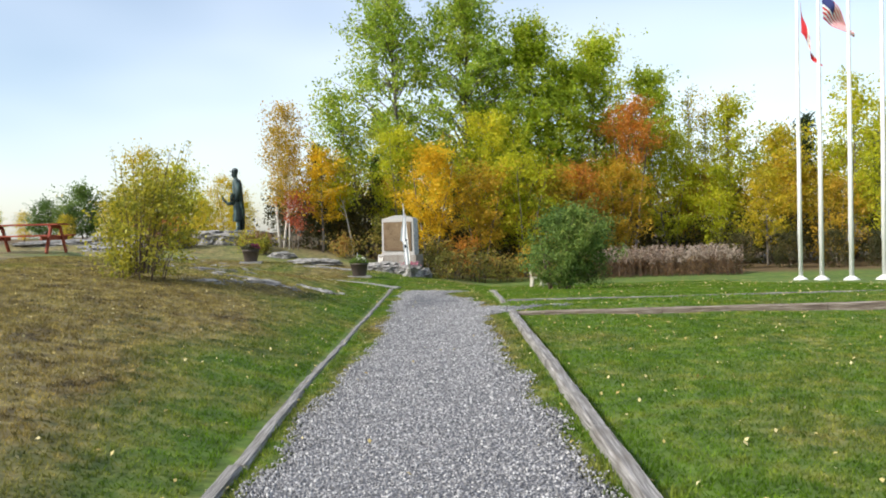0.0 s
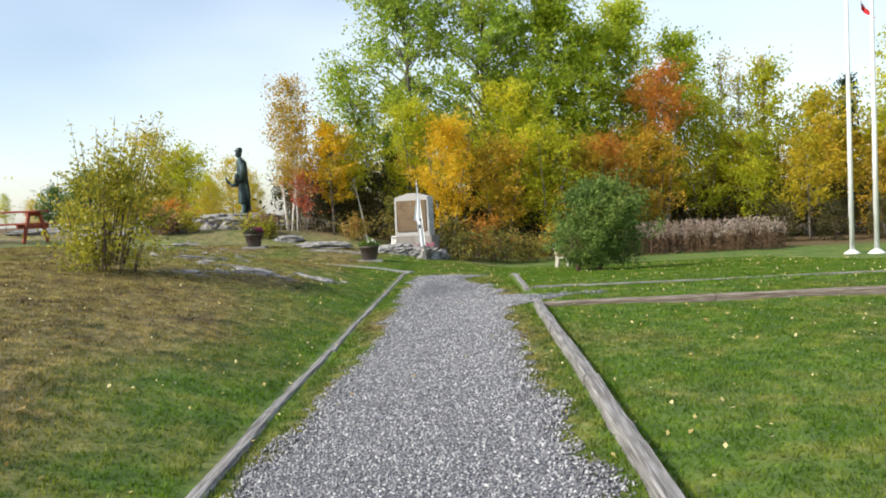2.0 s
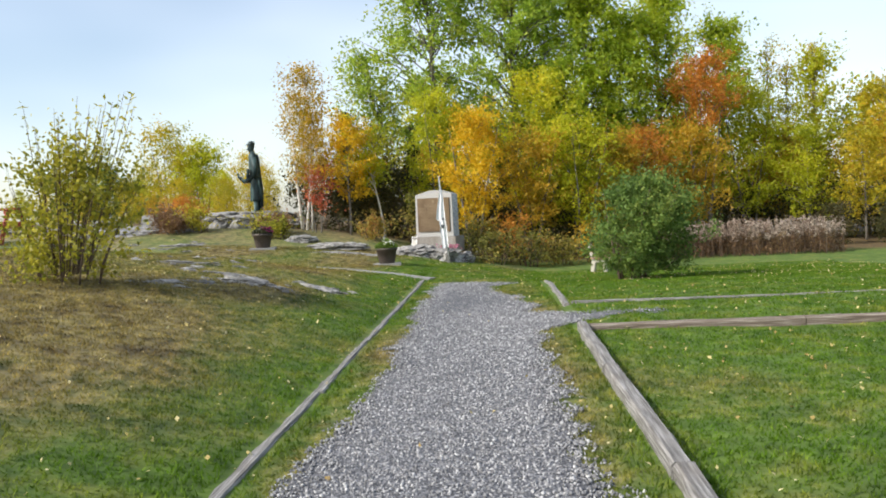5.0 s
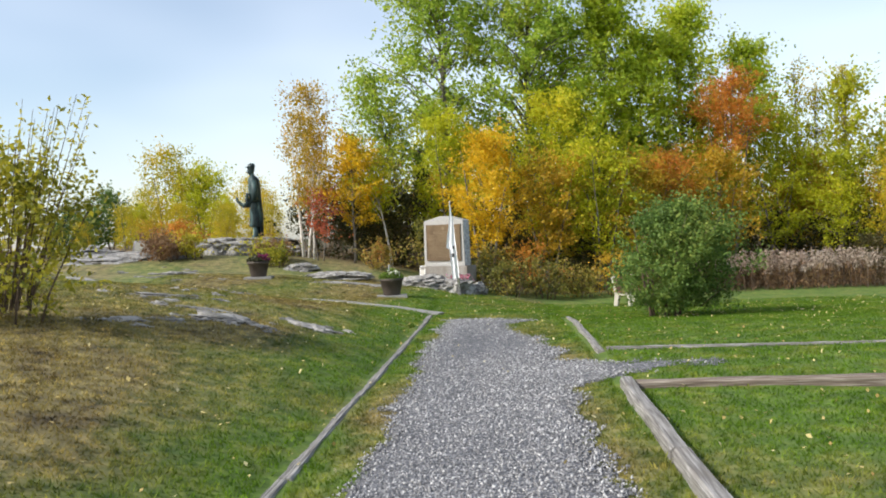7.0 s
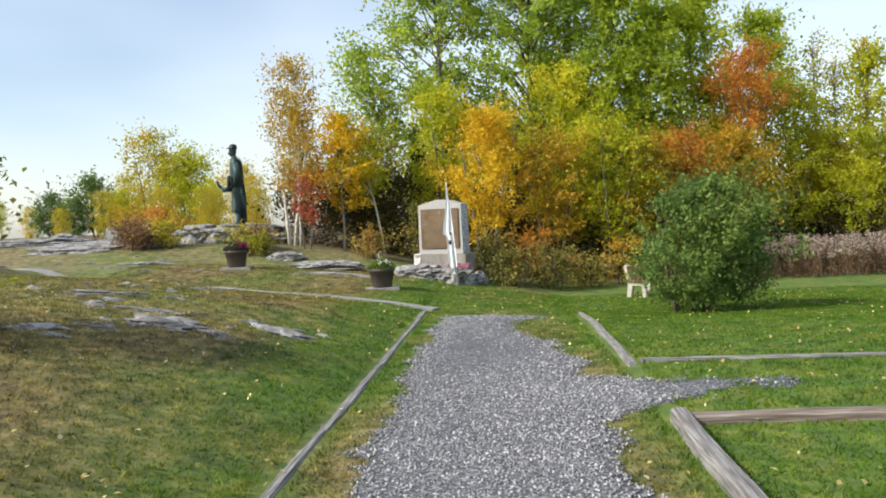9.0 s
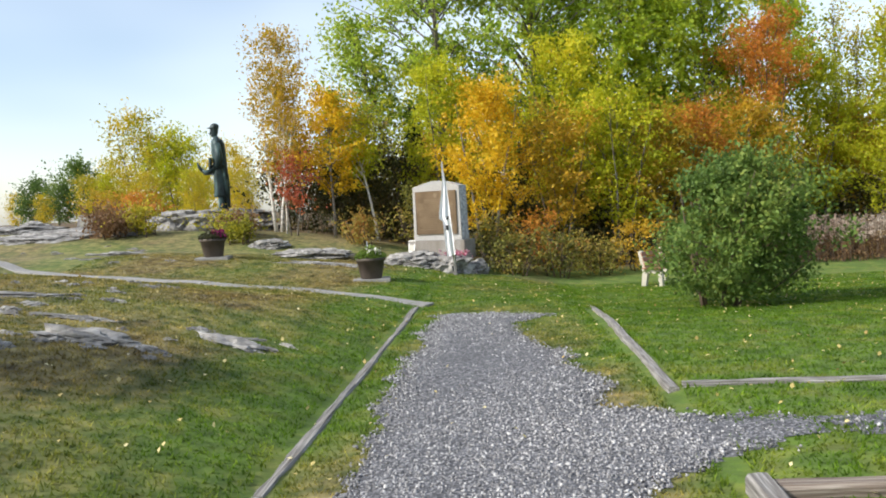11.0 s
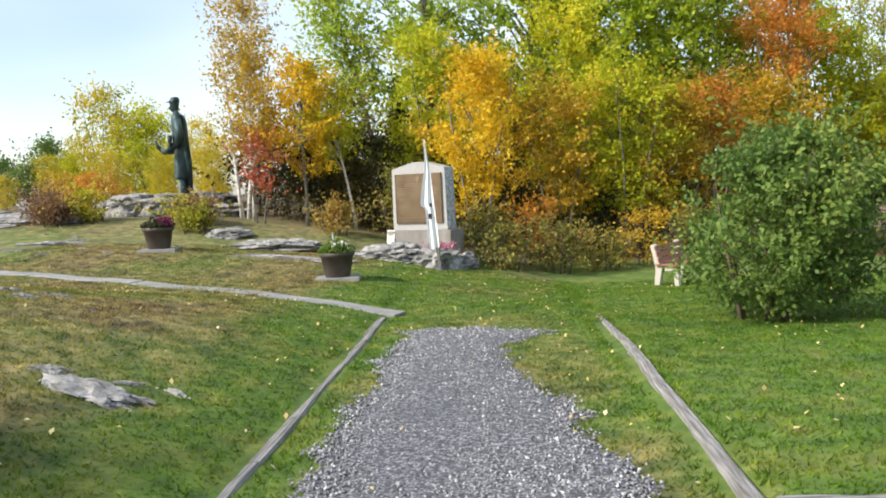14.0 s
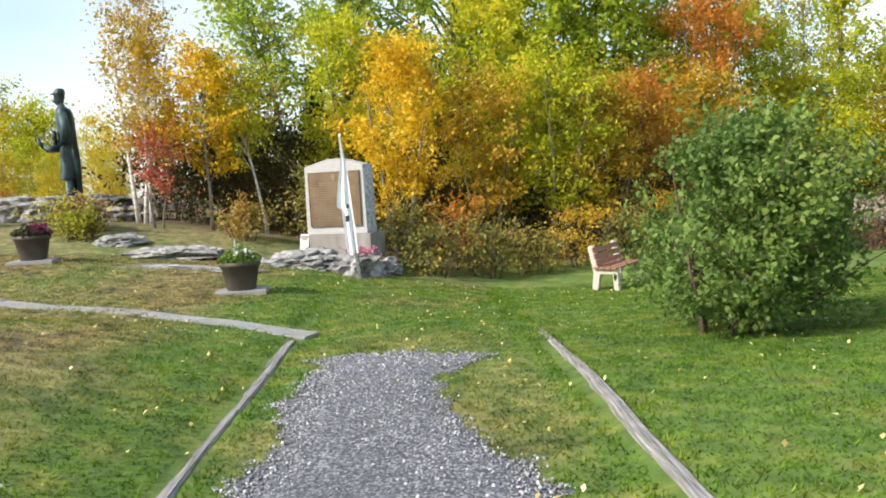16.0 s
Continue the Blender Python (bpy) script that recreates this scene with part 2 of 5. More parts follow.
def leaf(name, a, b_, c, d, trans=0.45, rough=0.5):
    """Leaves whose colour runs from a to d, leaf by leaf, in drifts, and tree by tree."""
    m, nt, b = mat(name, rough=rough)
    geo = nt.nodes.new("ShaderNodeNewGeometry")
    drift = noise_of(nt, geo.outputs["Position"], 0.55, 3)
    obj = nt.nodes.new("ShaderNodeObjectInfo").outputs["Random"]
    f = calc(nt, "ADD", calc(nt, "MULTIPLY", geo.outputs["Random Per Island"], 0.55), calc(nt, "MULTIPLY", span(nt, drift, 0.3, 0.7, -0.15, 0.5), 0.75))
    f = calc(nt, "ADD", f, calc(nt, "MULTIPLY", calc(nt, "SUBTRACT", obj, 0.5), 0.25))
    col = ramp(nt, f, [(0.0, a), (0.35, b_), (0.68, c), (1.0, d)])
    nt.links.new(col, b.inputs["Base Color"])
    b.inputs["Specular IOR Level"].default_value = 0.3
    t = nt.nodes.new("ShaderNodeBsdfTranslucent")
    nt.links.new(col, t.inputs["Color"])
    mx = nt.nodes.new("ShaderNodeMixShader")
    mx.inputs["Fac"].default_value = trans
    nt.links.new(b.outputs[0], mx.inputs[1])
    nt.links.new(t.outputs[0], mx.inputs[2])
    nt.links.new(mx.outputs[0], nt.nodes["Material Output"].inputs["Surface"])
    return m


leaf_poplar = leaf("poplar_leaf", (0.15, 0.26, 0.03), (0.30, 0.43, 0.045), (0.45, 0.55, 0.07), (0.64, 0.62, 0.10), 0.55)
leaf_lime = leaf("yellow_green_leaf", (0.28, 0.33, 0.02), (0.48, 0.52, 0.025), (0.66, 0.62, 0.035), (0.80, 0.64, 0.05), 0.55)
leaf_spring = leaf("green_gold_leaf", (0.22, 0.33, 0.025), (0.40, 0.51, 0.035), (0.56, 0.62, 0.05), (0.74, 0.66, 0.07), 0.55)
leaf_gold = leaf("golden_leaf", (0.42, 0.29, 0.015), (0.70, 0.46, 0.02), (0.84, 0.57, 0.03), (0.80, 0.66, 0.06), 0.5)
leaf_amber = leaf("amber_leaf", (0.27, 0.22, 0.025), (0.50, 0.35, 0.03), (0.66, 0.40, 0.035), (0.64, 0.50, 0.06), 0.5)
leaf_rust = leaf("rust_leaf", (0.36, 0.22, 0.03), (0.60, 0.25, 0.04), (0.72, 0.29, 0.05), (0.66, 0.46, 0.06), 0.55)
leaf_hill = leaf("birch_gold_leaf", (0.30, 0.32, 0.025), (0.54, 0.46, 0.03), (0.70, 0.50, 0.035), (0.78, 0.60, 0.06), 0.55)
leaf_red = leaf("red_leaf", (0.30, 0.07, 0.04), (0.50, 0.12, 0.06), (0.60, 0.20, 0.07), (0.58, 0.32, 0.07))
leaf_dark = leaf("dark_green_leaf", (0.06, 0.11, 0.025), (0.11, 0.19, 0.04), (0.19, 0.275, 0.055), (0.33, 0.36, 0.07), 0.4, 0.6)
leaf_willow = leaf("willow_leaf", (0.18, 0.20, 0.03), (0.38, 0.36, 0.035), (0.57, 0.49, 0.045), (0.68, 0.57, 0.07), 0.5)
leaf_brush = leaf("brush_leaf", (0.09, 0.10, 0.028), (0.23, 0.23, 0.045), (0.40, 0.30, 0.065), (0.45, 0.20, 0.06), 0.4)
leaf_russet = leaf("russet_brush_leaf", (0.12, 0.075, 0.04), (0.22, 0.12, 0.06), (0.30, 0.19, 0.085), (0.40, 0.31, 0.11), 0.4)
# understorey leaves, near black: the shade under the trees is in their colour
leaf_shade = leaf("shade_dark_leaf", (0.03, 0.04, 0.015), (0.06, 0.065, 0.02), (0.11, 0.09, 0.03), (0.20, 0.13, 0.035), 0.3)
leaf_needle = leaf("spruce_needle", (0.012, 0.03, 0.014), (0.025, 0.05, 0.022), (0.04, 0.07, 0.03), (0.06, 0.09, 0.035), 0.1)
leaf_pot = leaf("pot_leaf", (0.09, 0.15, 0.03), (0.19, 0.28, 0.045), (0.34, 0.42, 0.08), (0.52, 0.52, 0.14))
leaf_dull = leaf("dull_pot_leaf", (0.05, 0.06, 0.03), (0.10, 0.10, 0.05), (0.16, 0.13, 0.07), (0.22, 0.16, 0.09))
petal_purple = leaf("purple_petal", (0.14, 0.01, 0.06), (0.28, 0.02, 0.12), (0.38, 0.04, 0.18), (0.45, 0.08, 0.24), 0.3)
petal_white = leaf("white_petal", (0.60, 0.62, 0.50), (0.75, 0.76, 0.66), (0.80, 0.80, 0.74), (0.84, 0.82, 0.60), 0.3)
petal_pink = leaf("pink_petal", (0.55, 0.12, 0.2), (0.7, 0.3, 0.4), (0.8, 0.65, 0.7), (0.85, 0.85, 0.85), 0.3)
plume_mat = leaf("fireweed_plume", (0.22, 0.15, 0.11), (0.36, 0.27, 0.21), (0.46, 0.38, 0.31), (0.55, 0.49, 0.42), 0.3, 0.9)
fallen_mat = leaf("fallen_leaf", (0.36, 0.24, 0.08), (0.58, 0.47, 0.18), (0.70, 0.62, 0.34), (0.74, 0.70, 0.54), 0.2)

# ---------- lie of the land ----------


def smooth(v):
    v = min(1.0, max(0.0, v))
    return v * v * (3 - 2 * v)


def ground_z(x, y):
    """Height of the ground: a level path, a bank rising on one side, lawns that fall gently on the other."""
    back = smooth((y - 15.2) / 0.4)
    right = -0.02 - 0.012 * min(6.0, max(0.0, x - 1.4)) * (1 - back) + 0.07 * back * max(smooth((x - 1.3) / 0.8), smooth((y - 17.2) / 0.3)) * (1 - smooth((y - 21.5) / 2.5))
    fall = -0.62 * ((min(30.0, max(17.5, y)) - 17.5) / 12.5) ** 1.35 * smooth((x + 1.8) / 4)
    if x < -1.3:
        d = -1.3 - x
        f = 1 - 0.58 * smooth((y - 21 - 4 * smooth((-x - 9) / 2.5)) / 5) + 0.2 * smooth((y - 27) / 3) + 0.38 * smooth((y - 30.5) / 4)
        z = -0.15 + 1.5 * (1 - math.exp(-d / 4.5)) * f
    elif x < 1.3:
        z = -0.15 + 0.13 * (x + 1.3) / 2.6
    else:
        z = right
    if x < -1.7 or x > 1.7 or y > 24:
        z += 0.035 * noise.noise((x * 0.7, y * 0.7, 0.0)) * min(1.0, max(abs(x) - 1.7, y - 24))
    return z + fall


# ---------- mesh helpers ----------


class Geo:
    """Points and faces of one mesh, gathered piece by piece."""

    def __init__(self):
        self.v, self.f = [], []

    def tube(self, pts, radii, sides=6, caps=True):
        base, pts = len(self.v), [Vector(p) for p in pts]
        for k, p in enumerate(pts):
            d = (pts[min(k + 1, len(pts) - 1)] - pts[max(k - 1, 0)]).normalized()
            u = d.cross((0, 0, 1) if abs(d.z) < 0.9 else (1, 0, 0)).normalized()
            w = d.cross(u)
            for s in range(sides):
                a = 2 * math.pi * s / sides
                self.v.append(p + (u * math.cos(a) + w * math.sin(a)) * radii[k])
        for k in range(len(pts) - 1):
            for s in range(sides):
                a, c = base + k * sides, base + (k + 1) * sides
                self.f.append((a + s, a + (s + 1) % sides, c + (s + 1) % sides, c + s))
        if caps:
            self.f.append(tuple(base + s for s in reversed(range(sides))))
            self.f.append(tuple(base + (len(pts) - 1) * sides + s for s in range(sides)))
        return self

    def rings(self, rows, sides=16):
        """Ellipses stacked up z: (z, rx, ry, cx, cy)."""
        base = len(self.v)
        for z, rx, ry, cx, cy in rows:
            for s in range(sides):
                a = 2 * math.pi * s / sides
                self.v.append(Vector((cx + rx * math.cos(a), cy + ry * math.sin(a), z)))
        for k in range(len(rows) - 1):
            for s in range(sides):
                a, c = base + k * sides, base + (k + 1) * sides
                self.f.append((a + s, a + (s + 1) % sides, c + (s + 1) % sides, c + s))
        self.f.append(tuple(base + s for s in reversed(range(sides))))
        self.f.append(tuple(base + (len(rows) - 1) * sides + s for s in range(sides)))
        return self

    def box(self, x0, x1, y0, y1, z0, z1, m=None):
        base = len(self.v)
        for p in ((x0, y0, z0), (x1, y0, z0), (x1, y1, z0), (x0, y1, z0), (x0, y0, z1), (x1, y0, z1), (x1, y1, z1), (x0, y1, z1)):
            self.v.append(m @ Vector(p) if m else Vector(p))
        for q in ((3, 2, 1, 0), (4, 5, 6, 7), (0, 1, 5, 4), (1, 2, 6, 5), (2, 3, 7, 6), (3, 0, 4, 7)):
            self.f.append(tuple(base + k for k in q))
        return self

    def prism(self, outline, y0, y1):
        """An outline in x and z, pushed through from y0 to y1."""
        base, n = len(self.v), len(outline)
        self.v += [Vector((x, y0, z)) for x, z in outline] + [Vector((x, y1, z)) for x, z in outline]
        self.f.append(tuple(base + k for k in range(n)))
        self.f.append(tuple(base + n + k for k in reversed(range(n))))
        for k in range(n):
            j = (k + 1) % n
            self.f.append((base + k, base + n + k, base + n + j, base + j))
        return self

    def sheet(self, rows):
        """A grid of points, rows of equal length."""
        base, w = len(self.v), len(rows[0])
        for r in rows:
            self.v += [Vector(p) for p in r]
        for i in range(len(rows) - 1):
            for j in range(w - 1):
                a = base + i * w + j
                self.f.append((a, a + 1, a + w + 1, a + w))
        return self

    def mesh(self, name, material, smooth_faces=False, bevel=0.0):
        me = bpy.data.meshes.new(name)
        me.from_pydata(self.v, [], self.f)
        bm = bmesh.new()
        bm.from_mesh(me)
        bmesh.ops.recalc_face_normals(bm, faces=bm.faces)
        if bevel:
            bmesh.ops.bevel(bm, geom=bm.edges, offset=bevel, segments=2, affect="EDGES", clamp_overlap=True)
        bm.to_mesh(me)
        bm.free()
        me.materials.append(material)
        if smooth_faces:
            me.polygons.foreach_set("use_smooth", [True] * len(me.polygons))
        return me


def raw_mesh(name, verts, corners, per, material):
    """A mesh from arrays; each face has per corners."""
    me = bpy.data.meshes.new(name)
    n = len(corners) // per
    me.vertices.add(len(verts))
    me.vertices.foreach_set("co", np.asarray(verts, np.float32).ravel())
    me.loops.add(len(corners))
    me.loops.foreach_set("vertex_index", np.asarray(corners, np.int32))
    me.polygons.add(n)
    me.polygons.foreach_set("loop_start", np.arange(0, n * per, per, dtype=np.int32))
    me.update(calc_edges=True)
    me.validate()
    me.materials.append(material)
    return me


def leaves_mesh(name, centres, size, material, rng, wide=0.62, up=0.35, droop=0.0):
    """A four-cornered, folded leaf at every centre."""
    c = np.asarray(centres)
    n = len(c)
    d = rng.normal(size=(n, 3))
    d[:, 2] -= droop
    d /= np.linalg.norm(d, axis=1)[:, None]
    q = rng.normal(size=(n, 3))
    q[:, 2] += up * 2
    s = np.cross(d, q)
    s /= np.linalg.norm(s, axis=1)[:, None] + 1e-9
    nn = np.cross(s, d)
    ln = (size * rng.uniform(0.65, 1.3, n))[:, None]
    v = np.stack([c - d * ln * 0.5, c + s * ln * wide * 0.5 + nn * ln * 0.12, c + d * ln * 0.5, c - s * ln * wide * 0.5 + nn * ln * 0.12], 1).reshape(-1, 3)
    return raw_mesh(name, v, np.arange(n * 4), 4, material)


def part(name, data, parent, label="", at=None):
    ob = new(name, data)
    ob.parent = parent
    if at is not None:
        ob.matrix_basis = at
    return tagged(ob, label)


def thing(name, label, category, m, group="", data=None, kind=""):
    ob = new(name, data)
    ob.matrix_basis = m
    return tagged(ob, label, category, group, kind)


def on_ground(x, y, rz=0.0, dz=0.0):
    return pose(x, y, ground_z(x, y) + dz, 0, 0, rz)

# ---------- ground ----------


def spread(lo, hi, step, out):
    mid = list(np.arange(lo, hi + 1e-6, step))
    ext, d, left, right = [], step, [], []
    a, c = lo, hi
    while c < out:
        d *= 1.35
        a, c = a - d, c + d
        left.insert(0, a)
        right.append(c)
    return left + mid + right


gx, gy = spread(-15, 17, 0.25, 1500), spread(-3, 44, 0.25, 1500)
g = Geo().sheet([[(x, y, ground_z(x, y)) for x in gx] for y in gy])
me = bpy.data.meshes.new("ground")
me.from_pydata(g.v, [], g.f)
me.materials.append(ground_mat)
me.polygons.foreach_set("use_smooth", [True] * len(me.polygons))
thing("ground", "mown green lawn and dry grassy bank with leaf litter", "ground", Matrix(), data=me, kind="structure")


def in_gravel(x, y):
    """How far a place lies inside the gravel path, in metres (negative: outside)."""
    w = 0.2 * noise.noise((x * 1.4, y * 1.4, 3.0)) + 0.12 * noise.noise((x * 4, y * 4, 7.0)) + 0.05 * noise.noise((x * 11, y * 11, 9.0))
    left = -1.12 + 0.24 * smooth((y - 7.5) / 4) - 0.05 * smooth((y - 17) / 3)
    right = 1.16 - 0.27 * smooth((y - 7.5) / 3) - 0.25 * smooth((y - 18) / 2) - 0.38 * smooth((y - 19.8) / 1.6) + 0.45 * smooth((y - 22.3) / 0.8)
    main = min(x - left, right - x, 23.5 - y - 0.25 * abs(x), y + 3)
    side = min(x - 0.3, 2.7 - x, 0.48 - 0.16 * (x - 1) - abs(y - 16.42) + 0.45 * smooth((1.6 - x) / 0.8)) - 0.3 * smooth((x - 1.3) / 0.8) * (0.45 + 0.7 * noise.noise((x * 2.2, y * 3, 21.0)))
    return max(main, side) + w


step = 0.07
gv, gf, ids = [], [], {}
for i in range(int(4.9 / step)):
    for j in range(int(26.6 / step)):
        x, y = -1.25 + i * step, -3 + j * step
        if in_gravel(x + step / 2, y + step / 2) < 0:
            continue
        q = []
        for a, c in ((i, j), (i + 1, j), (i + 1, j + 1), (i, j + 1)):
            if (a, c) not in ids:
                px, py = -1.25 + a * step, -3 + c * step
                ids[(a, c)] = len(gv)
                gv.append((px, py, ground_z(px, py) + 0.004 + 0.014 * smooth(in_gravel(px, py) / 0.25)))
            q.append(ids[(a, c)])
        gf.append(q)
me = raw_mesh("gravel_path", gv, [k for q in gf for k in q], 4, gravel_bed)
thing("gravel_path", "worn grey crushed gravel footpath between timbers", "path", Matrix(), data=me, kind="structure")

# crushed stone lying on the path
rng = np.random.default_rng(5)
OCT = np.array([(1, 0, 0), (0, 1, 0), (-1, 0, 0), (0, -1, 0), (0, 0, 1), (0, 0, -1)], float)
OCTF = np.array([(0, 1, 4), (1, 2, 4), (2, 3, 4), (3, 0, 4), (1, 0, 5), (2, 1, 5), (3, 2, 5), (0, 3, 5)])
sv, sf, count = [], [], 0
for k in range(185000):
    x, y = rng.uniform(-1.3, 3.6), 3.0 + 21.0 * rng.random() ** 1.25
    deep = in_gravel(x, y)
    if deep < 0.02 - 0.1 * rng.random():
        continue
    worn = smooth((noise.noise((x * 0.9, y * 0.35, 11.0)) + 0.25) / 0.5) * smooth((y - 9) / 6)
    if rng.random() < max(worn * 0.35 + 0.6 * smooth((y - 16.8) / 2.0) * smooth((0.75 - abs(x + 0.1)) / 0.35) * smooth((23.4 - y) / 0.9), 0.86 * smooth((x - 1.1) / 0.6)):
        continue
    r = rng.uniform(0.0055, 0.0135) * (1 + 0.25 * (rng.random() < 0.15))
    p = OCT * (r * rng.uniform(0.6, 1.25, 3)) + rng.normal(size=(6, 3)) * r * 0.22
    a = rng.uniform(0, 6.28)
    tilt = rng.normal(0, 0.5)
    p = p @ np.array(Euler((tilt, rng.normal(0, 0.5), a)).to_matrix())
    sv.append(p + (x, y, ground_z(x, y) + 0.016 + r * 0.3))
    sf.append(OCTF + 6 * count)
    count += 1
me = raw_mesh("gravel", np.concatenate(sv), np.concatenate(sf).ravel(), 3, stone_mat)
thing("gravel", "loose grey and white crushed stones on the footpath", "gravel", Matrix(), data=me, kind="stuff")

# ---------- timber edging, each beam a thing ----------


def beam(x0, y0, x1, y1, width, top, depth, label, seed, material=timber_mat):
    """A squared, weathered timber laid from one place to the other; top: height of its upper face at both ends."""
    r = random.Random(seed)
    v = Vector((x1 - x0, y1 - y0, 0))
    n = max(8, int(v.length / 0.18))
    side = Vector((v.y, -v.x, 0)).normalized()
    ge = Geo()
    rows = []
    ph = r.uniform(0, 99)
    for i in range(n + 1):
        t = i / n
        c = Vector((0, 0, 0)) + v * t
        z = top[0] + (top[1] - top[0]) * t
        wob = 0.018 * noise.noise((t * v.length * 0.8, ph, 0))
        e = [0.012 * noise.noise((t * v.length * 4, ph, 5 + k)) for k in range(4)]
        w = width / 2
        rows.append([c + side * (-w + wob + e[0]) + Vector((0, 0, z - depth)), c + side * (-w + wob + e[0]) + Vector((0, 0, z - 0.022 + e[1])),
                     c + side * (-w * 0.72 + wob) + Vector((0, 0, z + e[1] * 0.6)), c + side * wob + Vector((0, 0, z + 0.006 * noise.noise((t * v.length * 7, ph, 1)))),
                     c + side * (w * 0.72 + wob) + Vector((0, 0, z + e[2] * 0.6)), c + side * (w + wob + e[3]) + Vector((0, 0, z - 0.022 + e[2])),
                     c + side * (w + wob + e[3]) + Vector((0, 0, z - depth))])
    ge.sheet(rows)
    ge.f.append(tuple(range(7)))
    ge.f.append(tuple(n * 7 + k for k in reversed(range(7))))
    me = ge.mesh("timber", material)
    # the grain runs along the beam: its own axis is y
    a = math.atan2(-v.x, v.y)
    me.transform(Matrix.Rotation(-a, 4, "Z"))
    return thing("timber_edging", label, "timber", Matrix.Translation((x0, y0, 0)) @ Matrix.Rotation(a, 4, "Z"), "timbers edging the path", me)


LOW, HIGH = "grey weathered timber sunk in grass beside the path", "grey cracked squared timber standing proud of the lawn"
ys = [-2.5, 0.6, 3.7, 6.8, 9.9, 12.9, 15.8, 18.7, 21.5, 24.25]
for k in range(9):
    top = [-0.115 + 0.02 * smooth((12 - y) / 6) + ground_z(-1.3, y) + 0.15 for y in (ys[k], ys[k + 1])]
    ends = [-1.36 + 0.085 * smooth((9.5 - y) / 3) for y in (ys[k], ys[k + 1])]
    beam(ends[0] + 0.006 * (k % 2), ys[k], ends[1] - 0.008 * (k % 3), ys[k + 1] - 0.012, 0.115, top, 0.16, LOW, k)
ys = [-2.5, 0.7, 3.9, 7.0, 10.0, 12.8, 15.42]
for k in range(6):
    ends = [1.37 - 0.04 * smooth((8.5 - y) / 3) for y in (ys[k], ys[k + 1])]
    beam(ends[0] - 0.008 * (k % 2), ys[k], ends[1] + 0.008 * (k % 2), ys[k + 1] - 0.012, 0.125, (0.085, 0.085), 0.22, HIGH, 20 + k)
xs = [1.45, 4.0, 6.9, 9.8, 12.8, 15.9]
for k in range(5):
    beam(xs[k], 15.36 + 0.006 * k, xs[k + 1] - 0.012, 15.36 + 0.012 * (k % 2), 0.13, (0.055 + 0.006 * k, 0.06 + 0.006 * k), 0.36, "reddish grey timber holding back the higher lawn", 40 + k, dark_timber)
beam(1.37, 17.45, 1.41, 21.488, 0.09, (ground_z(1.4, 18.2) + 0.015, ground_z(1.41, 21.5) + 0.03), 0.2, HIGH, 60)
beam(1.41, 21.5, 1.46, 25.2, 0.085, (ground_z(1.41, 21.5) + 0.028, ground_z(1.46, 25.2) + 0.004), 0.2, LOW, 61)
xs = [1.44, 4.4, 7.4, 10.4, 13.4]
for k in range(4):
    beam(xs[k], 17.5, xs[k + 1] - 0.012, 17.5 + 0.03 * k, 0.065, [ground_z(x, 17.5) + 0.03 for x in (xs[k], xs[k + 1])], 0.2, "pale weathered timber flush with the lawn", 70 + k)

# ---------- concrete walk ----------
A, B = Vector((-1.18, 24.5, 0)), Vector((-13.2, 29.3, 0))
run = (B - A).normalized()
side = Vector((-run.y, run.x, 0))
edge = [0.0, 2.35, 4.75, 7.1, 9.5, 11.9, 13.4]
for k in range(6):
    rows = []
    for i in range(9):
        t = edge[k] + (edge[k + 1] - edge[k] - 0.03) * i / 8
        c = A + run * t
        zz = max(ground_z(*(c + side * w).xy) for w in (-0.22, 0, 0.22)) + 0.02
        zz = max(zz - 0.02, -0.12 + (ground_z(*(A + run * 4.75).xy) + 0.14) * t / 4.75) if t < 4.75 else zz
        rows.append([c - side * 0.17 + Vector((0, 0, zz - 0.25)), c - side * 0.17 + Vector((0, 0, zz - 0.01)), c - side * 0.155 + Vector((0, 0, zz)),
                     c + side * 0.155 + Vector((0, 0, zz)), c + side * 0.17 + Vector((0, 0, zz - 0.01)), c + side * 0.17 + Vector((0, 0, zz - 0.25))])
    ge = Geo().sheet(rows)
    ge.f += [tuple(range(6)), tuple(48 + j for j in reversed(range(6)))]
    thing("concrete_slab", "long grey concrete slab of a narrow walk in grass", "slab", Matrix(), "slabs of the walk", ge.mesh("slab", concrete_mat))

# ---------- rocks ----------


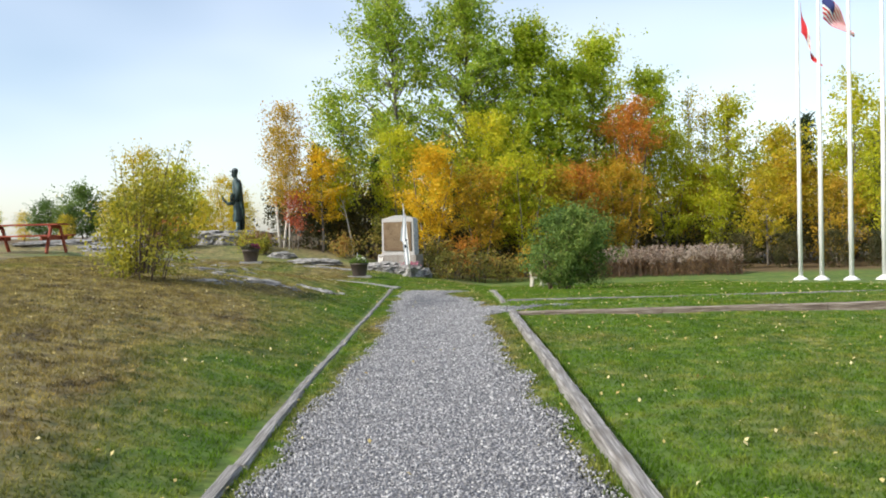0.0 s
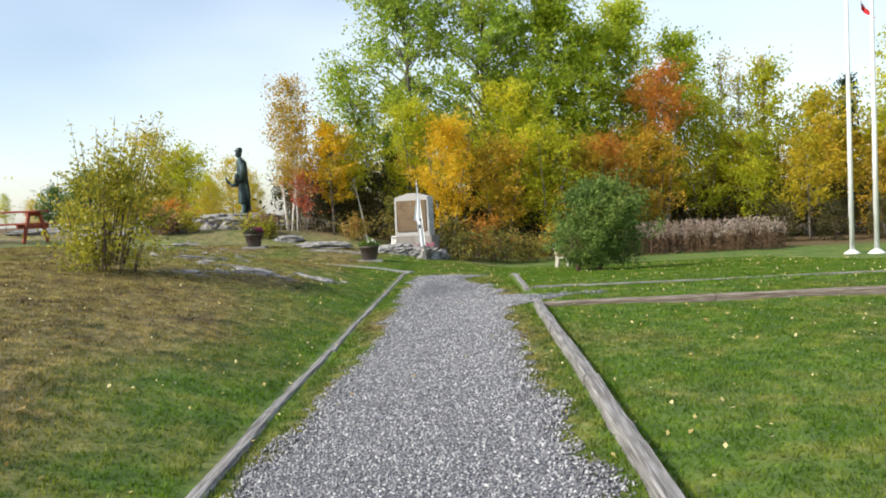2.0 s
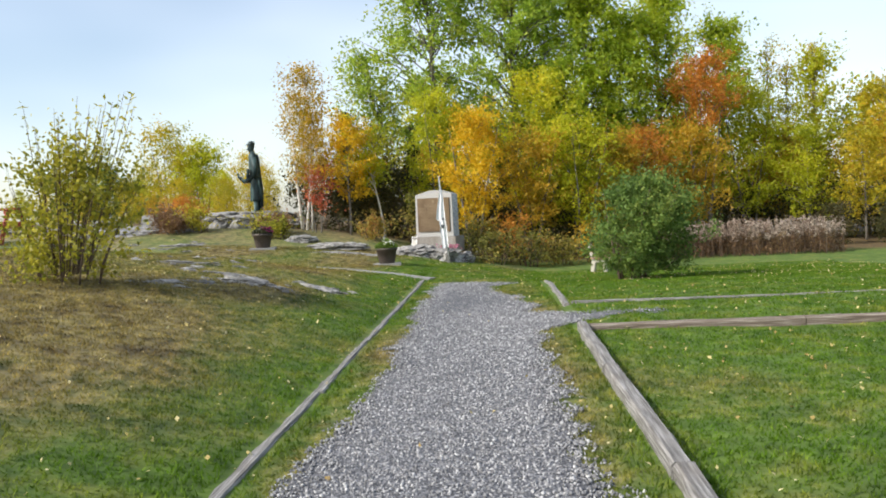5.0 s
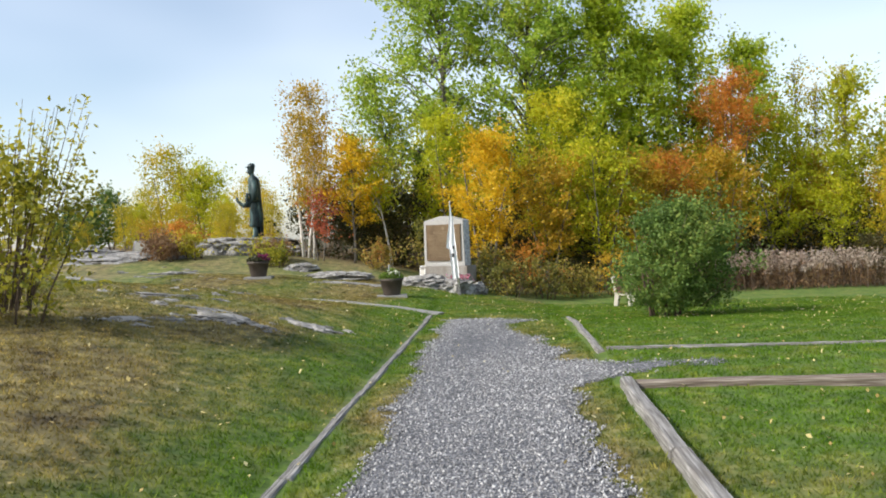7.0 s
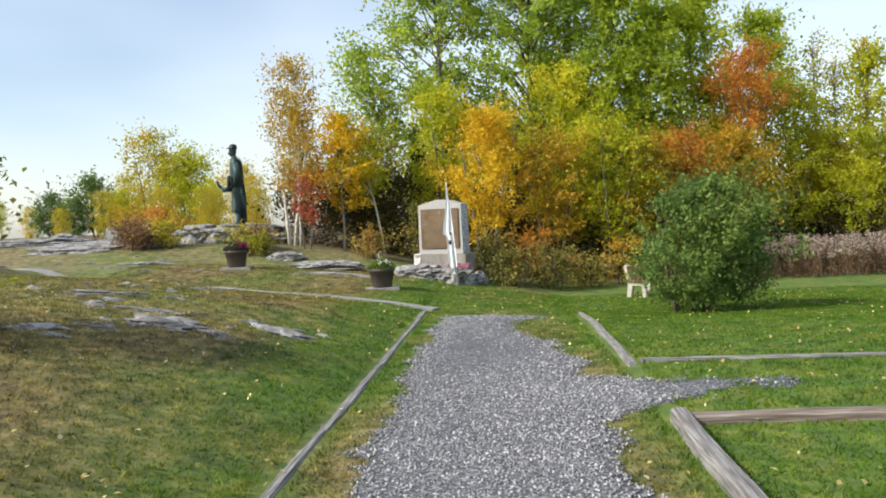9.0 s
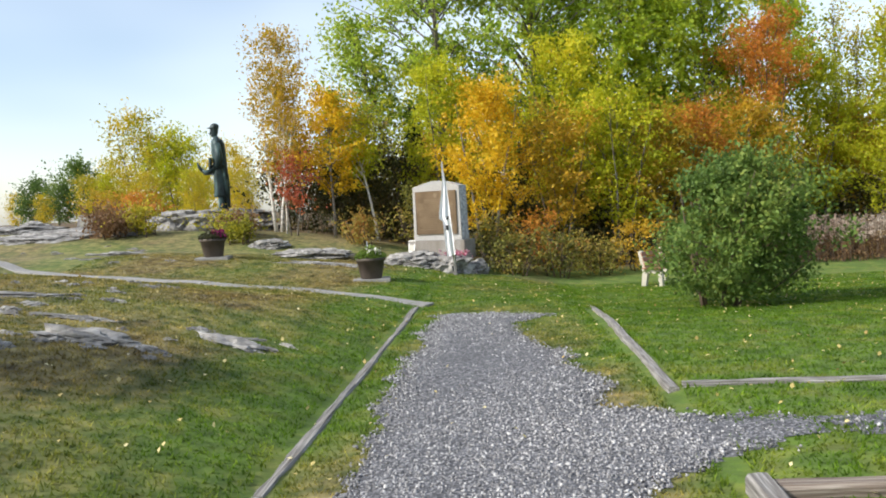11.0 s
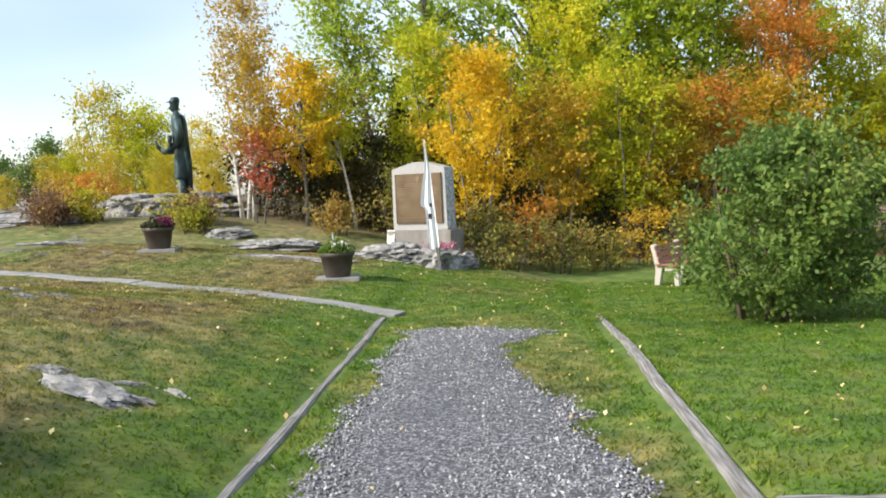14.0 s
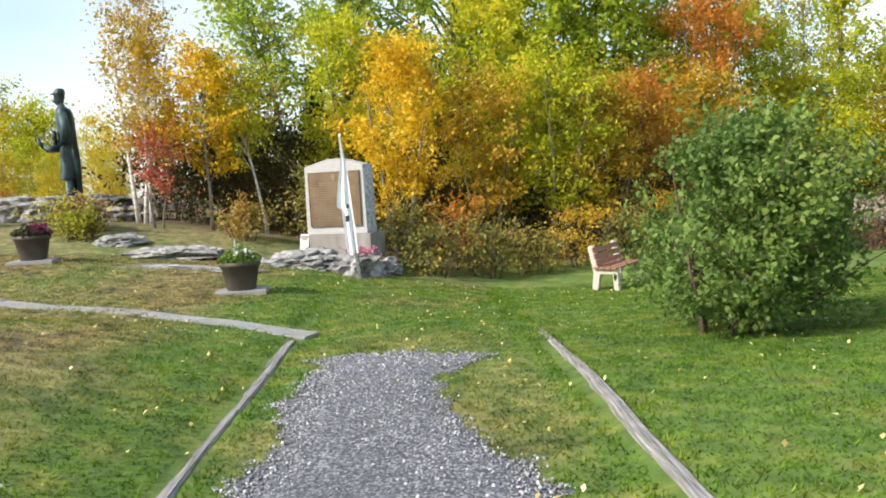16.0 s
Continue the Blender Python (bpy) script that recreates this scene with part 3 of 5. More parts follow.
def rock(x, y, rx, ry, h, rz, seed, label="grey lichen-spotted bedrock showing through the turf", sink=0.35, rough=0.35, layers=4.0, blocks=1.7, top_flat=False):
    bm = bmesh.new()
    bmesh.ops.create_icosphere(bm, subdivisions=5 if rx > 0.8 else 4, radius=1)
    for v in bm.verts:
        p = v.co.copy()
        k1 = rough if h > 0.2 else 0.55
        n1 = noise.fractal((p.x * 1.6 + seed, p.y * 1.6, p.z * 1.6), 1.0, 2.0, 4)
        n2 = noise.fractal((p.x * 4.5, p.y * 4.5 + seed, p.z * 5), 1.0, 2.0, 3)
        far, near = noise.voronoi((p.x * blocks + seed, p.y * blocks, p.z * blocks * 1.5))
        crack = smooth((far[1] - far[0]) / 0.2)
        step_out = noise.cell(near[0] * 7.3)
        v.co = p * (0.93 + 0.7 * k1 * n1 + 0.07 * n2 + 0.16 * step_out - 0.11 * (1 - crack))
        st = v.co.z * layers
        v.co.z = (math.floor(st) + smooth((st - math.floor(st)) * 1.7 - 0.35)) / layers * 0.05 + v.co.z * 0.95
        if top_flat:
            v.co.z = math.copysign(abs(v.co.z) ** 0.6, v.co.z)
        v.co = Vector((v.co.x * rx, v.co.y * ry, (v.co.z + 1 - 2 * sink) / (2 - 2 * sink) * h))
    me = bpy.data.meshes.new("rock")
    bm.to_mesh(me)
    bm.free()
    me.materials.append(rock_mat)
    tilt = pose(0, 0, 0, math.degrees(math.atan((ground_z(x, y + 0.3) - ground_z(x, y - 0.3)) / 0.6)) if h < 0.2 else 0, -math.degrees(math.atan((ground_z(x + 0.3, y) - ground_z(x - 0.3, y)) / 0.6)) if h < 0.2 else 0)
    return thing("rock", label, "rock", pose(x, y, ground_z(x, y) - 0.02) @ tilt @ pose(0, 0, 0, 0, 0, rz), "bedrock outcrops", me)


KNOLL = "tall grey fractured rock knoll under the statue"
rock(-9.0, 36.65, 1.75, 1.2, 0.66, 4, 1, KNOLL, 0.3, 0.18, top_flat=True)
rock(-10.35, 36.1, 1.0, 0.8, 0.5, -10, 2, KNOLL, 0.35, 0.25, top_flat=True)
rock(-9.5, 35.2, 1.25, 0.6, 0.62, 6, 24, KNOLL, 0.36, 0.25, blocks=2.0, top_flat=True)
rock(-7.7, 36.2, 0.8, 0.7, 0.42, 20, 3, KNOLL, 0.35, 0.3)
LEDGE, PALE = "low grey rock ledge below the birches", "pale grey cracked rock ledge under the granite monument"
rock(-4.9, 31.2, 1.15, 0.5, 0.22, -8, 4, LEDGE, 0.42)
rock(-6.1, 32.2, 0.6, 0.45, 0.24, 10, 14, LEDGE, 0.44)
rock(-3.9, 29.5, 1.2, 0.3, 0.05, -3, 19, "low bare patch of grey stone in the grass", 0.47)
rock(-2.3, 31.1, 0.95, 0.6, 0.34, -12, 5, PALE, 0.45, 0.25, blocks=2.4)
rock(-1.28, 30.95, 0.66, 0.5, 0.44, 12, 6, PALE, 0.4, 0.3, blocks=2.8, top_flat=True)
rock(-0.75, 31.3, 0.45, 0.4, 0.36, 40, 20, PALE, 0.4, 0.3, blocks=2.8)
rock(-2.62, 19.2, 0.44, 0.22, 0.08, -15, 7, sink=0.47)
rock(-3.66, 18.2, 0.5, 0.22, 0.11, 8, 8, sink=0.46, blocks=2.4)
rock(-3.05, 18.22, 0.2, 0.1, 0.06, -12, 21, sink=0.46)
rock(-5.3, 20.0, 0.6, 0.16, 0.06, 32, 9, sink=0.47)
rock(-4.3, 19.15, 0.45, 0.14, 0.06, 15, 10, sink=0.46)
rock(-4.5, 17.25, 0.3, 0.16, 0.07, 10, 11, sink=0.45)
rock(-7.8, 22.6, 0.8, 0.25, 0.06, 5, 12, sink=0.45)
rock(-9.6, 30.9, 0.7, 0.25, 0.1, 10, 13, sink=0.45)
BARE = "smooth bare grey bedrock on the hill"
rock(-12.4, 33.4, 2.1, 0.8, 0.16, 8, 15, BARE, 0.45, 0.2)
rock(-15.6, 34.6, 2.4, 1.0, 0.22, 15, 22, BARE, 0.45, 0.2)
rock(-14.6, 35.6, 0.6, 0.4, 0.34, 20, 23, "pale boulder on the hill", 0.35, 0.25)
rock(-12.4, 26.8, 1.2, 0.4, 0.1, 10, 18, sink=0.45)
r = random.Random(77)
for x, y, rx in ((-3.62, 18.3, 0.6), (-5.3, 20.0, 0.8), (-4.3, 19.15, 0.6), (-4.5, 17.3, 0.4), (-7.8, 22.6, 0.9), (-2.65, 19.2, 0.4), (-5.6, 21.0, 0.8), (-10.8, 31.6, 1.6), (-8.6, 29.6, 1.4), (-4.6, 21.9, 0.6)):
    for k in range(6):
        w = r.uniform(0.07, 0.2)
        rock(x + r.uniform(-1, 1) * rx * 1.2, y + r.uniform(-0.5, 0.5), w, w * r.uniform(0.3, 0.6), 0.05, r.uniform(-20, 30), r.uniform(100, 200), "small pale patch of bedrock in the turf", 0.46)

# ---------- granite monument with bronze plaque ----------
mz = 0.34
mon = thing("monument", "pale granite memorial with peaked top and brown bronze plaque on rock", "monument", pose(-1.63, 31.62, mz, 0, 0, -20))
part("plinth", Geo().box(-0.78, 0.78, -0.09, 0.62, -0.25, 0.24).mesh("plinth", plinth_mat, bevel=0.012), mon)
outline = [(-0.665, 0.24), (0.665, 0.24), (0.645, 1.60), (0.12, 1.735), (-0.12, 1.735), (-0.645, 1.60)]
part("slab", Geo().prism(outline, 0.04, 0.5).mesh("slab", granite_mat, bevel=0.01), mon)
for s in (-1, 1):
    rows = []
    for i in range(15):
        z = 0.25 + 1.33 * i / 14
        w = 0.665 - 0.02 * (z - 0.3) / 1.3
        rows.append([(s * (w + 0.004 + 0.016 * (1 + noise.noise((j * 0.9, i * 0.9, s * 3.0))) * (0 < j < 6) * (0 < i < 14)), 0.06 + 0.42 * j / 6, z) for j in range(7)])
    part("split_face", Geo().sheet(rows).mesh("split_face", split_mat), mon, "rough split granite side")
plq = part("plaque", Geo().box(-0.545, 0.545, 0.012, 0.042, 0.415, 1.47).mesh("plaque", bronze_mat, bevel=0.006), mon, "brown bronze plaque with raised lines of lettering")
for x0, x1, z0, z1 in ((-0.56, 0.56, 1.47, 1.485), (-0.56, 0.56, 0.40, 0.415), (-0.56, -0.545, 0.415, 1.47), (0.545, 0.56, 0.415, 1.47)):
    part("rim", Geo().box(x0, x1, 0.004, 0.042, z0, z1).mesh("rim", bronze_mat), plq)
r = random.Random(4)
part("emblem", Geo().prism([(0.045 * math.cos(a) * (1 + 0.25 * math.sin(3 * a)), 1.37 + 0.065 * math.sin(a)) for a in [k * 0.5236 for k in range(12)]], 0.002, 0.014).mesh("emblem", letter_mat), plq, "small bright bronze emblem")
for k in range(17):
    z = 1.255 - k * 0.046
    w = 0.32 if k < 2 else 0.47 - 0.1 * (r.random() < 0.2)
    ge, x = Geo(), -w
    while x < w - 0.03:
        d = min(r.uniform(0.03, 0.11), w - x)
        ge.box(x, x + d, 0.008, 0.0135, z, z + (0.022 if k < 2 else 0.014))
        x += d + 0.016
    part("text_line", ge.mesh("text_line", letter_mat), plq)

frame_mat = mat("white_frame", (0.75, 0.74, 0.7), 0.5)[0]
pic = thing("picture_frame", "small white framed picture leaning on the monument plinth", "frame", pose(-2.30, 31.74, mz - 0.03, -12, 0, -20))
ge = Geo()
for q in ((-0.09, -0.07, 0, 0.3), (0.07, 0.09, 0, 0.3), (-0.07, 0.07, 0, 0.02), (-0.07, 0.07, 0.28, 0.3)):
    ge.box(q[0], q[1], -0.02, 0.0, q[2], q[3])
part("border", ge.mesh("border", frame_mat), pic)
part("sheet", Geo().box(-0.07, 0.07, -0.012, -0.002, 0.02, 0.28).mesh("sheet", mat("faded_print", (0.5, 0.48, 0.42), 0.7)[0]), pic)

# ---------- white flag on a leaning stake ----------
fl = thing("flag", "limp white flag with dark print on a leaning wooden stake", "flag", pose(-1.12, 30.35, ground_z(-1.12, 30.35) - 0.05))
part("stake", Geo().box(-0.035, 0.035, -0.03, 0.03, 0, 0.72).mesh("stake", timber_mat, bevel=0.006), fl, "grey weathered stake", pose(0, 0, 0, 0, -2, 10))
part("pole", Geo().tube([(0, -0.045, 0.3), (-0.095, -0.045, 1.5), (-0.19, -0.045, 2.72)], [0.014, 0.013, 0.01], 8).mesh("pole", paint_white, True), fl)


rows = []
for i in range(37):
    t = i / 36
    hi = -0.19 * (1 - 0.87 * t) + 0.012 + 0.035 * smooth(t / 0.3)
    lo = hi - 0.03 - 0.25 * smooth(t / 0.66) * (t < 0.6) - 0.165 * (t >= 0.6)
    rows.append([(lo + (hi - lo) * j / 10, -0.075 - 0.032 * (0.3 + t) * math.sin(j / 10 * 3.4 * math.pi + 1.2 + 2 * t), 2.66 - 2.12 * t - 0.05 * (1 - j / 10) * t) for j in range(11)])
part("cloth", Geo().sheet(rows).mesh("cloth", white_cloth, True), fl)
for q in ((-0.14, 1.36, 0.05, 0.08), (-0.17, 1.12, 0.07, 0.11)):
    part("print", Geo().sheet([[(q[0] + q[2] * u, -0.115 + 0.004 * u, q[1] + q[3] * t) for u in (0, 0.5, 1)] for t in (0, 0.5, 1)]).mesh("print", black_cloth), fl, "dark printed mark")

# ---------- statue ----------
ge = Geo()
ge.rings([(0.0, 0.20, 0.10, -0.03, -0.12), (0.08, 0.19, 0.10, -0.03, -0.12), (0.13, 0.11, 0.10, 0.02, -0.12), (0.6, 0.12, 0.12, 0.03, -0.11), (0.9, 0.15, 0.15, 0.03, -0.08)], 12)
ge.rings([(0.0, 0.20, 0.10, 0.05, 0.13), (0.08, 0.19, 0.10, 0.05, 0.13), (0.13, 0.11, 0.10, 0.09, 0.13), (0.6, 0.13, 0.12, 0.08, 0.11), (0.9, 0.15, 0.15, 0.06, 0.08)], 12)
ge.rings([(0.46, 0.27, 0.28, 0.06, 0), (0.54, 0.28, 0.29, 0.06, 0), (0.9, 0.255, 0.27, 0.05, 0), (1.22, 0.215, 0.25, 0.03, 0), (1.34, 0.215, 0.26, 0.03, 0),
          (1.55, 0.235, 0.30, 0.03, 0), (1.85, 0.25, 0.35, 0.03, 0), (2.1, 0.235, 0.36, 0.02, 0), (2.22, 0.20, 0.31, 0.0, 0), (2.29, 0.11, 0.14, -0.03, 0), (2.38, 0.085, 0.09, -0.06, 0)], 20)
ge.rings([(2.33, 0.08, 0.08, -0.08, 0), (2.38, 0.12, 0.10, -0.09, 0), (2.48, 0.145, 0.115, -0.085, 0), (2.58, 0.15, 0.12, -0.07, 0), (2.61, 0.17, 0.135, -0.075, 0), (2.65, 0.16, 0.13, -0.065, 0), (2.72, 0.13, 0.11, -0.05, 0), (2.75, 0.06, 0.05, -0.05, 0)], 14)
ge.tube([(-0.2, 0, 2.47), (-0.26, 0, 2.45), (-0.22, 0, 2.42)], [0.03, 0.025, 0.03], 6)
ge.rings([(2.60, 0.10, 0.11, -0.2, 0), (2.615, 0.13, 0.12, -0.2, 0), (2.63, 0.09, 0.1, -0.17, 0)], 12)
ge.tube([(0.02, -0.34, 2.1), (0.08, -0.40, 1.75), (0.04, -0.41, 1.42), (-0.16, -0.39, 1.24), (-0.42, -0.36, 1.22), (-0.58, -0.33, 1.36)], [0.13, 0.13, 0.12, 0.105, 0.08, 0.05], 10)
ge.tube([(-0.52, -0.36, 1.28), (-0.63, -0.34, 1.40), (-0.68, -0.33, 1.54)], [0.055, 0.055, 0.03], 8)
ge.tube([(0.04, 0.36, 2.1), (0.10, 0.42, 1.72), (0.03, 0.40, 1.4), (-0.16, 0.25, 1.36), (-0.3, 0.1, 1.46)], [0.13, 0.12, 0.11, 0.09, 0.06], 10)
ge.rings([(1.36, 0.26, 0.31, 0.03, 0), (1.40, 0.27, 0.32, 0.03, 0), (1.47, 0.26, 0.31, 0.03, 0)], 20)
ge.box(-0.30, -0.20, -0.34, -0.12, 1.45, 1.68)
ge.box(-0.34, -0.24, -0.12, 0.16, 1.28, 1.5)
ge.rings([(0.12, 0.06, 0.2, 0.27, 0), (0.9, 0.11, 0.26, 0.24, 0), (1.4, 0.11, 0.22, 0.19, 0), (1.9, 0.09, 0.24, 0.18, 0), (2.12, 0.06, 0.2, 0.14, 0)], 14)
me = ge.mesh("statue", patina_mat, True)
for v in me.vertices:
    a = math.atan2(v.co.y, v.co.x)
    if 0.4 < v.co.z < 1.25:
        v.co.x += 0.05 * math.sin(a * 11) * (1.3 - v.co.z)
        v.co.y += 0.05 * math.cos(a * 9) * (1.3 - v.co.z)
thing("statue", "dark green weathered bronze standing figure on a rock knoll", "statue", pose(-8.84, 36.4, 1.6, 0, 0, 12) @ Matrix.Diagonal((0.88, 0.86, 1.01, 1)), data=me)

# ---------- flag poles ----------
for k, (x, y) in enumerate(((12.95, 30.4), (13.07, 29.0), (13.35, 27.5), (13.78, 26.3))):
    pole = thing("flagpole", "tall white painted steel flagpole on the lawn", "flagpole", on_ground(x, y), "row of flagpoles")
    part("mast", Geo().tube([(0, 0, 0), (0, 0, 4), (0, 0, 8), (0, 0, 11.2)], [0.075, 0.068, 0.055, 0.04], 16).mesh("mast", paint_white, True), pole)
    part("base_cover", Geo().rings([(-0.02, 0.26, 0.26, 0, 0), (0.03, 0.25, 0.25, 0, 0), (0.09, 0.16, 0.16, 0, 0), (0.14, 0.09, 0.09, 0, 0)], 20).mesh("base_cover", paint_white, True), pole, "round white base cover")
    part("finial", Geo().rings([(11.18, 0.03, 0.03, 0, 0), (11.22, 0.09, 0.09, 0, 0), (11.28, 0.11, 0.11, 0, 0), (11.34, 0.09, 0.09, 0, 0), (11.39, 0.02, 0.02, 0, 0)], 12).mesh("finial", paint_white, True), pole)
    part("halyard", Geo().tube([(-0.1, -0.03, 1.2), (-0.085, -0.03, 6), (-0.06, -0.03, 11.1)], [0.006] * 3, 4).mesh("halyard", white_cloth), pole)


def flag_cloth(x, y, z, fly, hoist, hang, turn, bands, label, seed):
    """A limp flag: the hoist runs down the mast, the fly hangs from it. bands: (share, share, across or along, material)."""
    ob = thing("flag", label, "flag", pose(x, y, z, 0, 0, turn), "flags on the poles")

    def at(u, w):
        ang = radians(hang) * (1 - 0.25 * w)
        s = u * fly
        return (0.05 + s * math.cos(ang) * 0.8 + 0.06 * w * math.sin(5 * u + seed), 0.13 * math.sin(6 * u + 5 * w + seed) * min(1, 3 * u), -w * hoist * (1 - 0.35 * u) - s * math.sin(ang))
    for u0, u1, w0, w1, m in bands:
        rows = [[at(u0 + (u1 - u0) * i / 8, w0 + (w1 - w0) * j / 6) for j in range(7)] for i in range(9)]
        part("band", Geo().sheet(rows).mesh("band", m, True), ob)
    return ob, at


ob, at = flag_cloth(13.03, 30.4, ground_z(12.75, 30.4) + 10.0, 2.0, 1.15, 76, 10, [(0, 0.25, 0, 1, red_cloth), (0.25, 0.75, 0, 1, white_cloth), (0.75, 1, 0, 1, red_cloth)], "limp red and white flag with a red leaf", 0.5)
leafpts = [(0.5, 0.2), (0.44, 0.36), (0.36, 0.34), (0.40, 0.5), (0.36, 0.66), (0.44, 0.64), (0.5, 0.85), (0.56, 0.64), (0.64, 0.66), (0.60, 0.5), (0.64, 0.34), (0.56, 0.36)]
ge = Geo()
ge.v = [Vector(at(*p)) + Vector((0, -0.006, 0)) for p in leafpts]
ge.f = [tuple(range(12))]
part("leaf_emblem", ge.mesh("leaf_emblem", red_cloth), ob, "red leaf emblem")
bands = []
for k in range(13):
    m = red_cloth if k % 2 == 0 else white_cloth
    bands.append((0.42 if k < 7 else 0.0, 1.0, k / 13, (k + 1) / 13, m))
bands.append((0.0, 0.42, 0.0, 7 / 13, blue_cloth))
flag_cloth(13.13, 29.0, ground_z(13.05, 29.0) + 10.0, 1.75, 1.1, 48, 5, bands, "limp striped flag with a blue corner", 1.4)

# ---------- flower pots ----------


def flower_pot(x, y, scale, label, leaf_m, petal_m, lop, seed, blossoms=70):
    rg = np.random.default_rng(seed)
    pad_z = ground_z(x, y)
    pad = thing("pot_pad", "thin square concrete pad set in the grass", "slab", pose(x, y, pad_z, 0, 0, 8), "pads under the pots",
                Geo().box(-0.36 * scale, 0.36 * scale, -0.3, 0.3, -0.08, 0.045).mesh("pot_pad", concrete_mat, bevel=0.01))
    pot = thing("flower_pot", label, "planter", pose(x, y, pad_z + 0.046) @ Matrix.Scale(scale, 4), "flower pots")
    part("pot", Geo().rings([(0, 0.195, 0.195, 0, 0), (0.02, 0.205, 0.205, 0, 0), (0.33, 0.265, 0.265, 0, 0), (0.335, 0.285, 0.285, 0, 0), (0.40, 0.295, 0.295, 0, 0), (0.405, 0.27, 0.27, 0, 0), (0.36, 0.25, 0.25, 0, 0)], 28).mesh("pot", pot_mat, True), pot)
    part("soil", Geo().rings([(0.34, 0.25, 0.25, 0, 0), (0.375, 0.2, 0.2, 0, 0), (0.385, 0.05, 0.05, 0, 0)], 18).mesh("soil", soil_mat, True), pot)
    n = 650
    a, rr = rg.uniform(0, 6.28, n), 0.3 * np.sqrt(rg.random(n))
    z = 0.40 + rg.random(n) * 0.24 * (1.1 - rr / 0.34)
    part("foliage", leaves_mesh("foliage", np.stack([rr * np.cos(a), rr * np.sin(a), z], 1), 0.075, leaf_m, rg, 0.7), pot)
    n = blossoms
    a, rr = rg.uniform(0, 6.28, n), 0.17 * np.sqrt(rg.random(n))
    c = np.stack([rr * np.cos(a) + lop, rr * np.sin(a) - 0.08, 0.43 + rg.random(n) * 0.16], 1)
    part("blossom", leaves_mesh("blossom", c, 0.055, petal_m, rg, 0.95), pot)
    ge = Geo()
    for k in range(9):
        a = rg.uniform(0, 6.28)
        ge.tube([(0.05 * math.cos(a), 0.05 * math.sin(a), 0.36), (0.16 * math.cos(a), 0.16 * math.sin(a), 0.6)], [0.006, 0.003], 4)
    part("stem", ge.mesh("stem", bark_twig), pot)
    return pot


p1 = flower_pot(-2.66, 27.65, 1.06, "dark brown round pot of green leaves and white blossom", leaf_pot, petal_white, 0.08, 3, 45)
part("spike", Geo().tube([(-0.05, 0, 0.4), (-0.05, 0, 0.72)], [0.02, 0.008], 6).mesh("spike", mat("pale_spike", (0.5, 0.52, 0.55), 0.6)[0]), p1, "pale upright spike")
flower_pot(-6.7, 29.7, 1.06, "dark brown round pot of dull leaves and purple blossom", leaf_dull, petal_purple, 0.17, 4, 110)
rg = np.random.default_rng(8)
c = np.stack([rg.normal(-1.15, 0.16, 130), rg.normal(31.0, 0.08, 130), rg.uniform(0.18, 0.36, 130)], 1)
bq = thing("flower_bunch", "pink and white flowers laid on the rock ledge", "flowers", Matrix())
part("blossom", leaves_mesh("blossom", c, 0.06, petal_pink, rg, 0.95), bq)

# ---------- bench ----------
bz = ground_z(3.9, 30.2)
bench = thing("bench", "concrete-ended park bench with faded red wooden slats on the lawn", "bench", pose(3.72, 30.75, bz, 0, 0, 58) @ Matrix.Scale(0.92, 4))
endshape = [(-0.30, 0), (-0.20, 0), (-0.18, 0.32), (0.08, 0.32), (0.14, 0.0), (0.26, 0.0), (0.22, 0.36), (0.33, 0.86), (0.26, 0.9), (0.20, 0.86), (0.10, 0.44), (-0.28, 0.42)]
cream = mat("cream_concrete", (0.46, 0.43, 0.36), 0.85)[0]
for s in (-0.72, 0.62):
    me = Geo().prism(endshape, 0, 0.14).mesh("end_frame", cream, bevel=0.008)
    part("end_frame", me, bench, "cream concrete end frame", pose(s, 0, 0, 0, 0, 90) @ Matrix.Scale(-1, 4, (0, 1, 0)))
for k in range(4):
    part("seat_slat", Geo().box(-0.8, 0.72, -0.055, 0.055, 0, 0.035).mesh("slat", slat_wood, bevel=0.006), bench, "", pose(0, -0.23 + 0.125 * k, 0.425 + 0.004 * k))
for k in range(3):
    part("back_slat", Geo().box(-0.8, 0.72, -0.055, 0.055, 0, 0.03).mesh("slat", slat_wood, bevel=0.006), bench, "", pose(0, 0.14 + 0.034 * k, 0.54 + 0.13 * k, 76))

# ---------- picnic table ----------
tz = ground_z(-11.2, 23.0)
table = thing("picnic_table", "red-brown stained wooden picnic table with attached benches", "table", pose(-11.2, 23.0, tz, 0, 0, 3))
for k in range(5):
    part("top_plank", Geo().box(-1.05, 1.05, -0.068, 0.068, 0, 0.04).mesh("plank", red_wood, bevel=0.006), table, "", pose(0, -0.29 + 0.145 * k, 0.72))
for s in (-1, 1):
    for k in range(2):
        part("seat_plank", Geo().box(-1.05, 1.05, -0.068, 0.068, 0, 0.04).mesh("plank", red_wood, bevel=0.006), table, "", pose(0, s * (0.62 + 0.145 * k), 0.42))
for x in (-0.75, 0.8):
    part("seat_bearer", Geo().box(-0.02, 0.02, -0.82, 0.82, 0.32, 0.42).mesh("bearer", red_wood, bevel=0.005), table, "", pose(x, 0, 0))
    part("top_bearer", Geo().box(-0.02, 0.02, -0.34, 0.34, 0.63, 0.72).mesh("bearer", red_wood, bevel=0.005), table, "", pose(x, 0, 0))
    for s in (-1, 1):
        part("leg", Geo().box(-0.022, 0.022, -0.06, 0.06, 0, 0.80).mesh("leg", red_wood, bevel=0.005), table, "", pose(x + 0.045, s * 0.64, -0.03, s * 27))

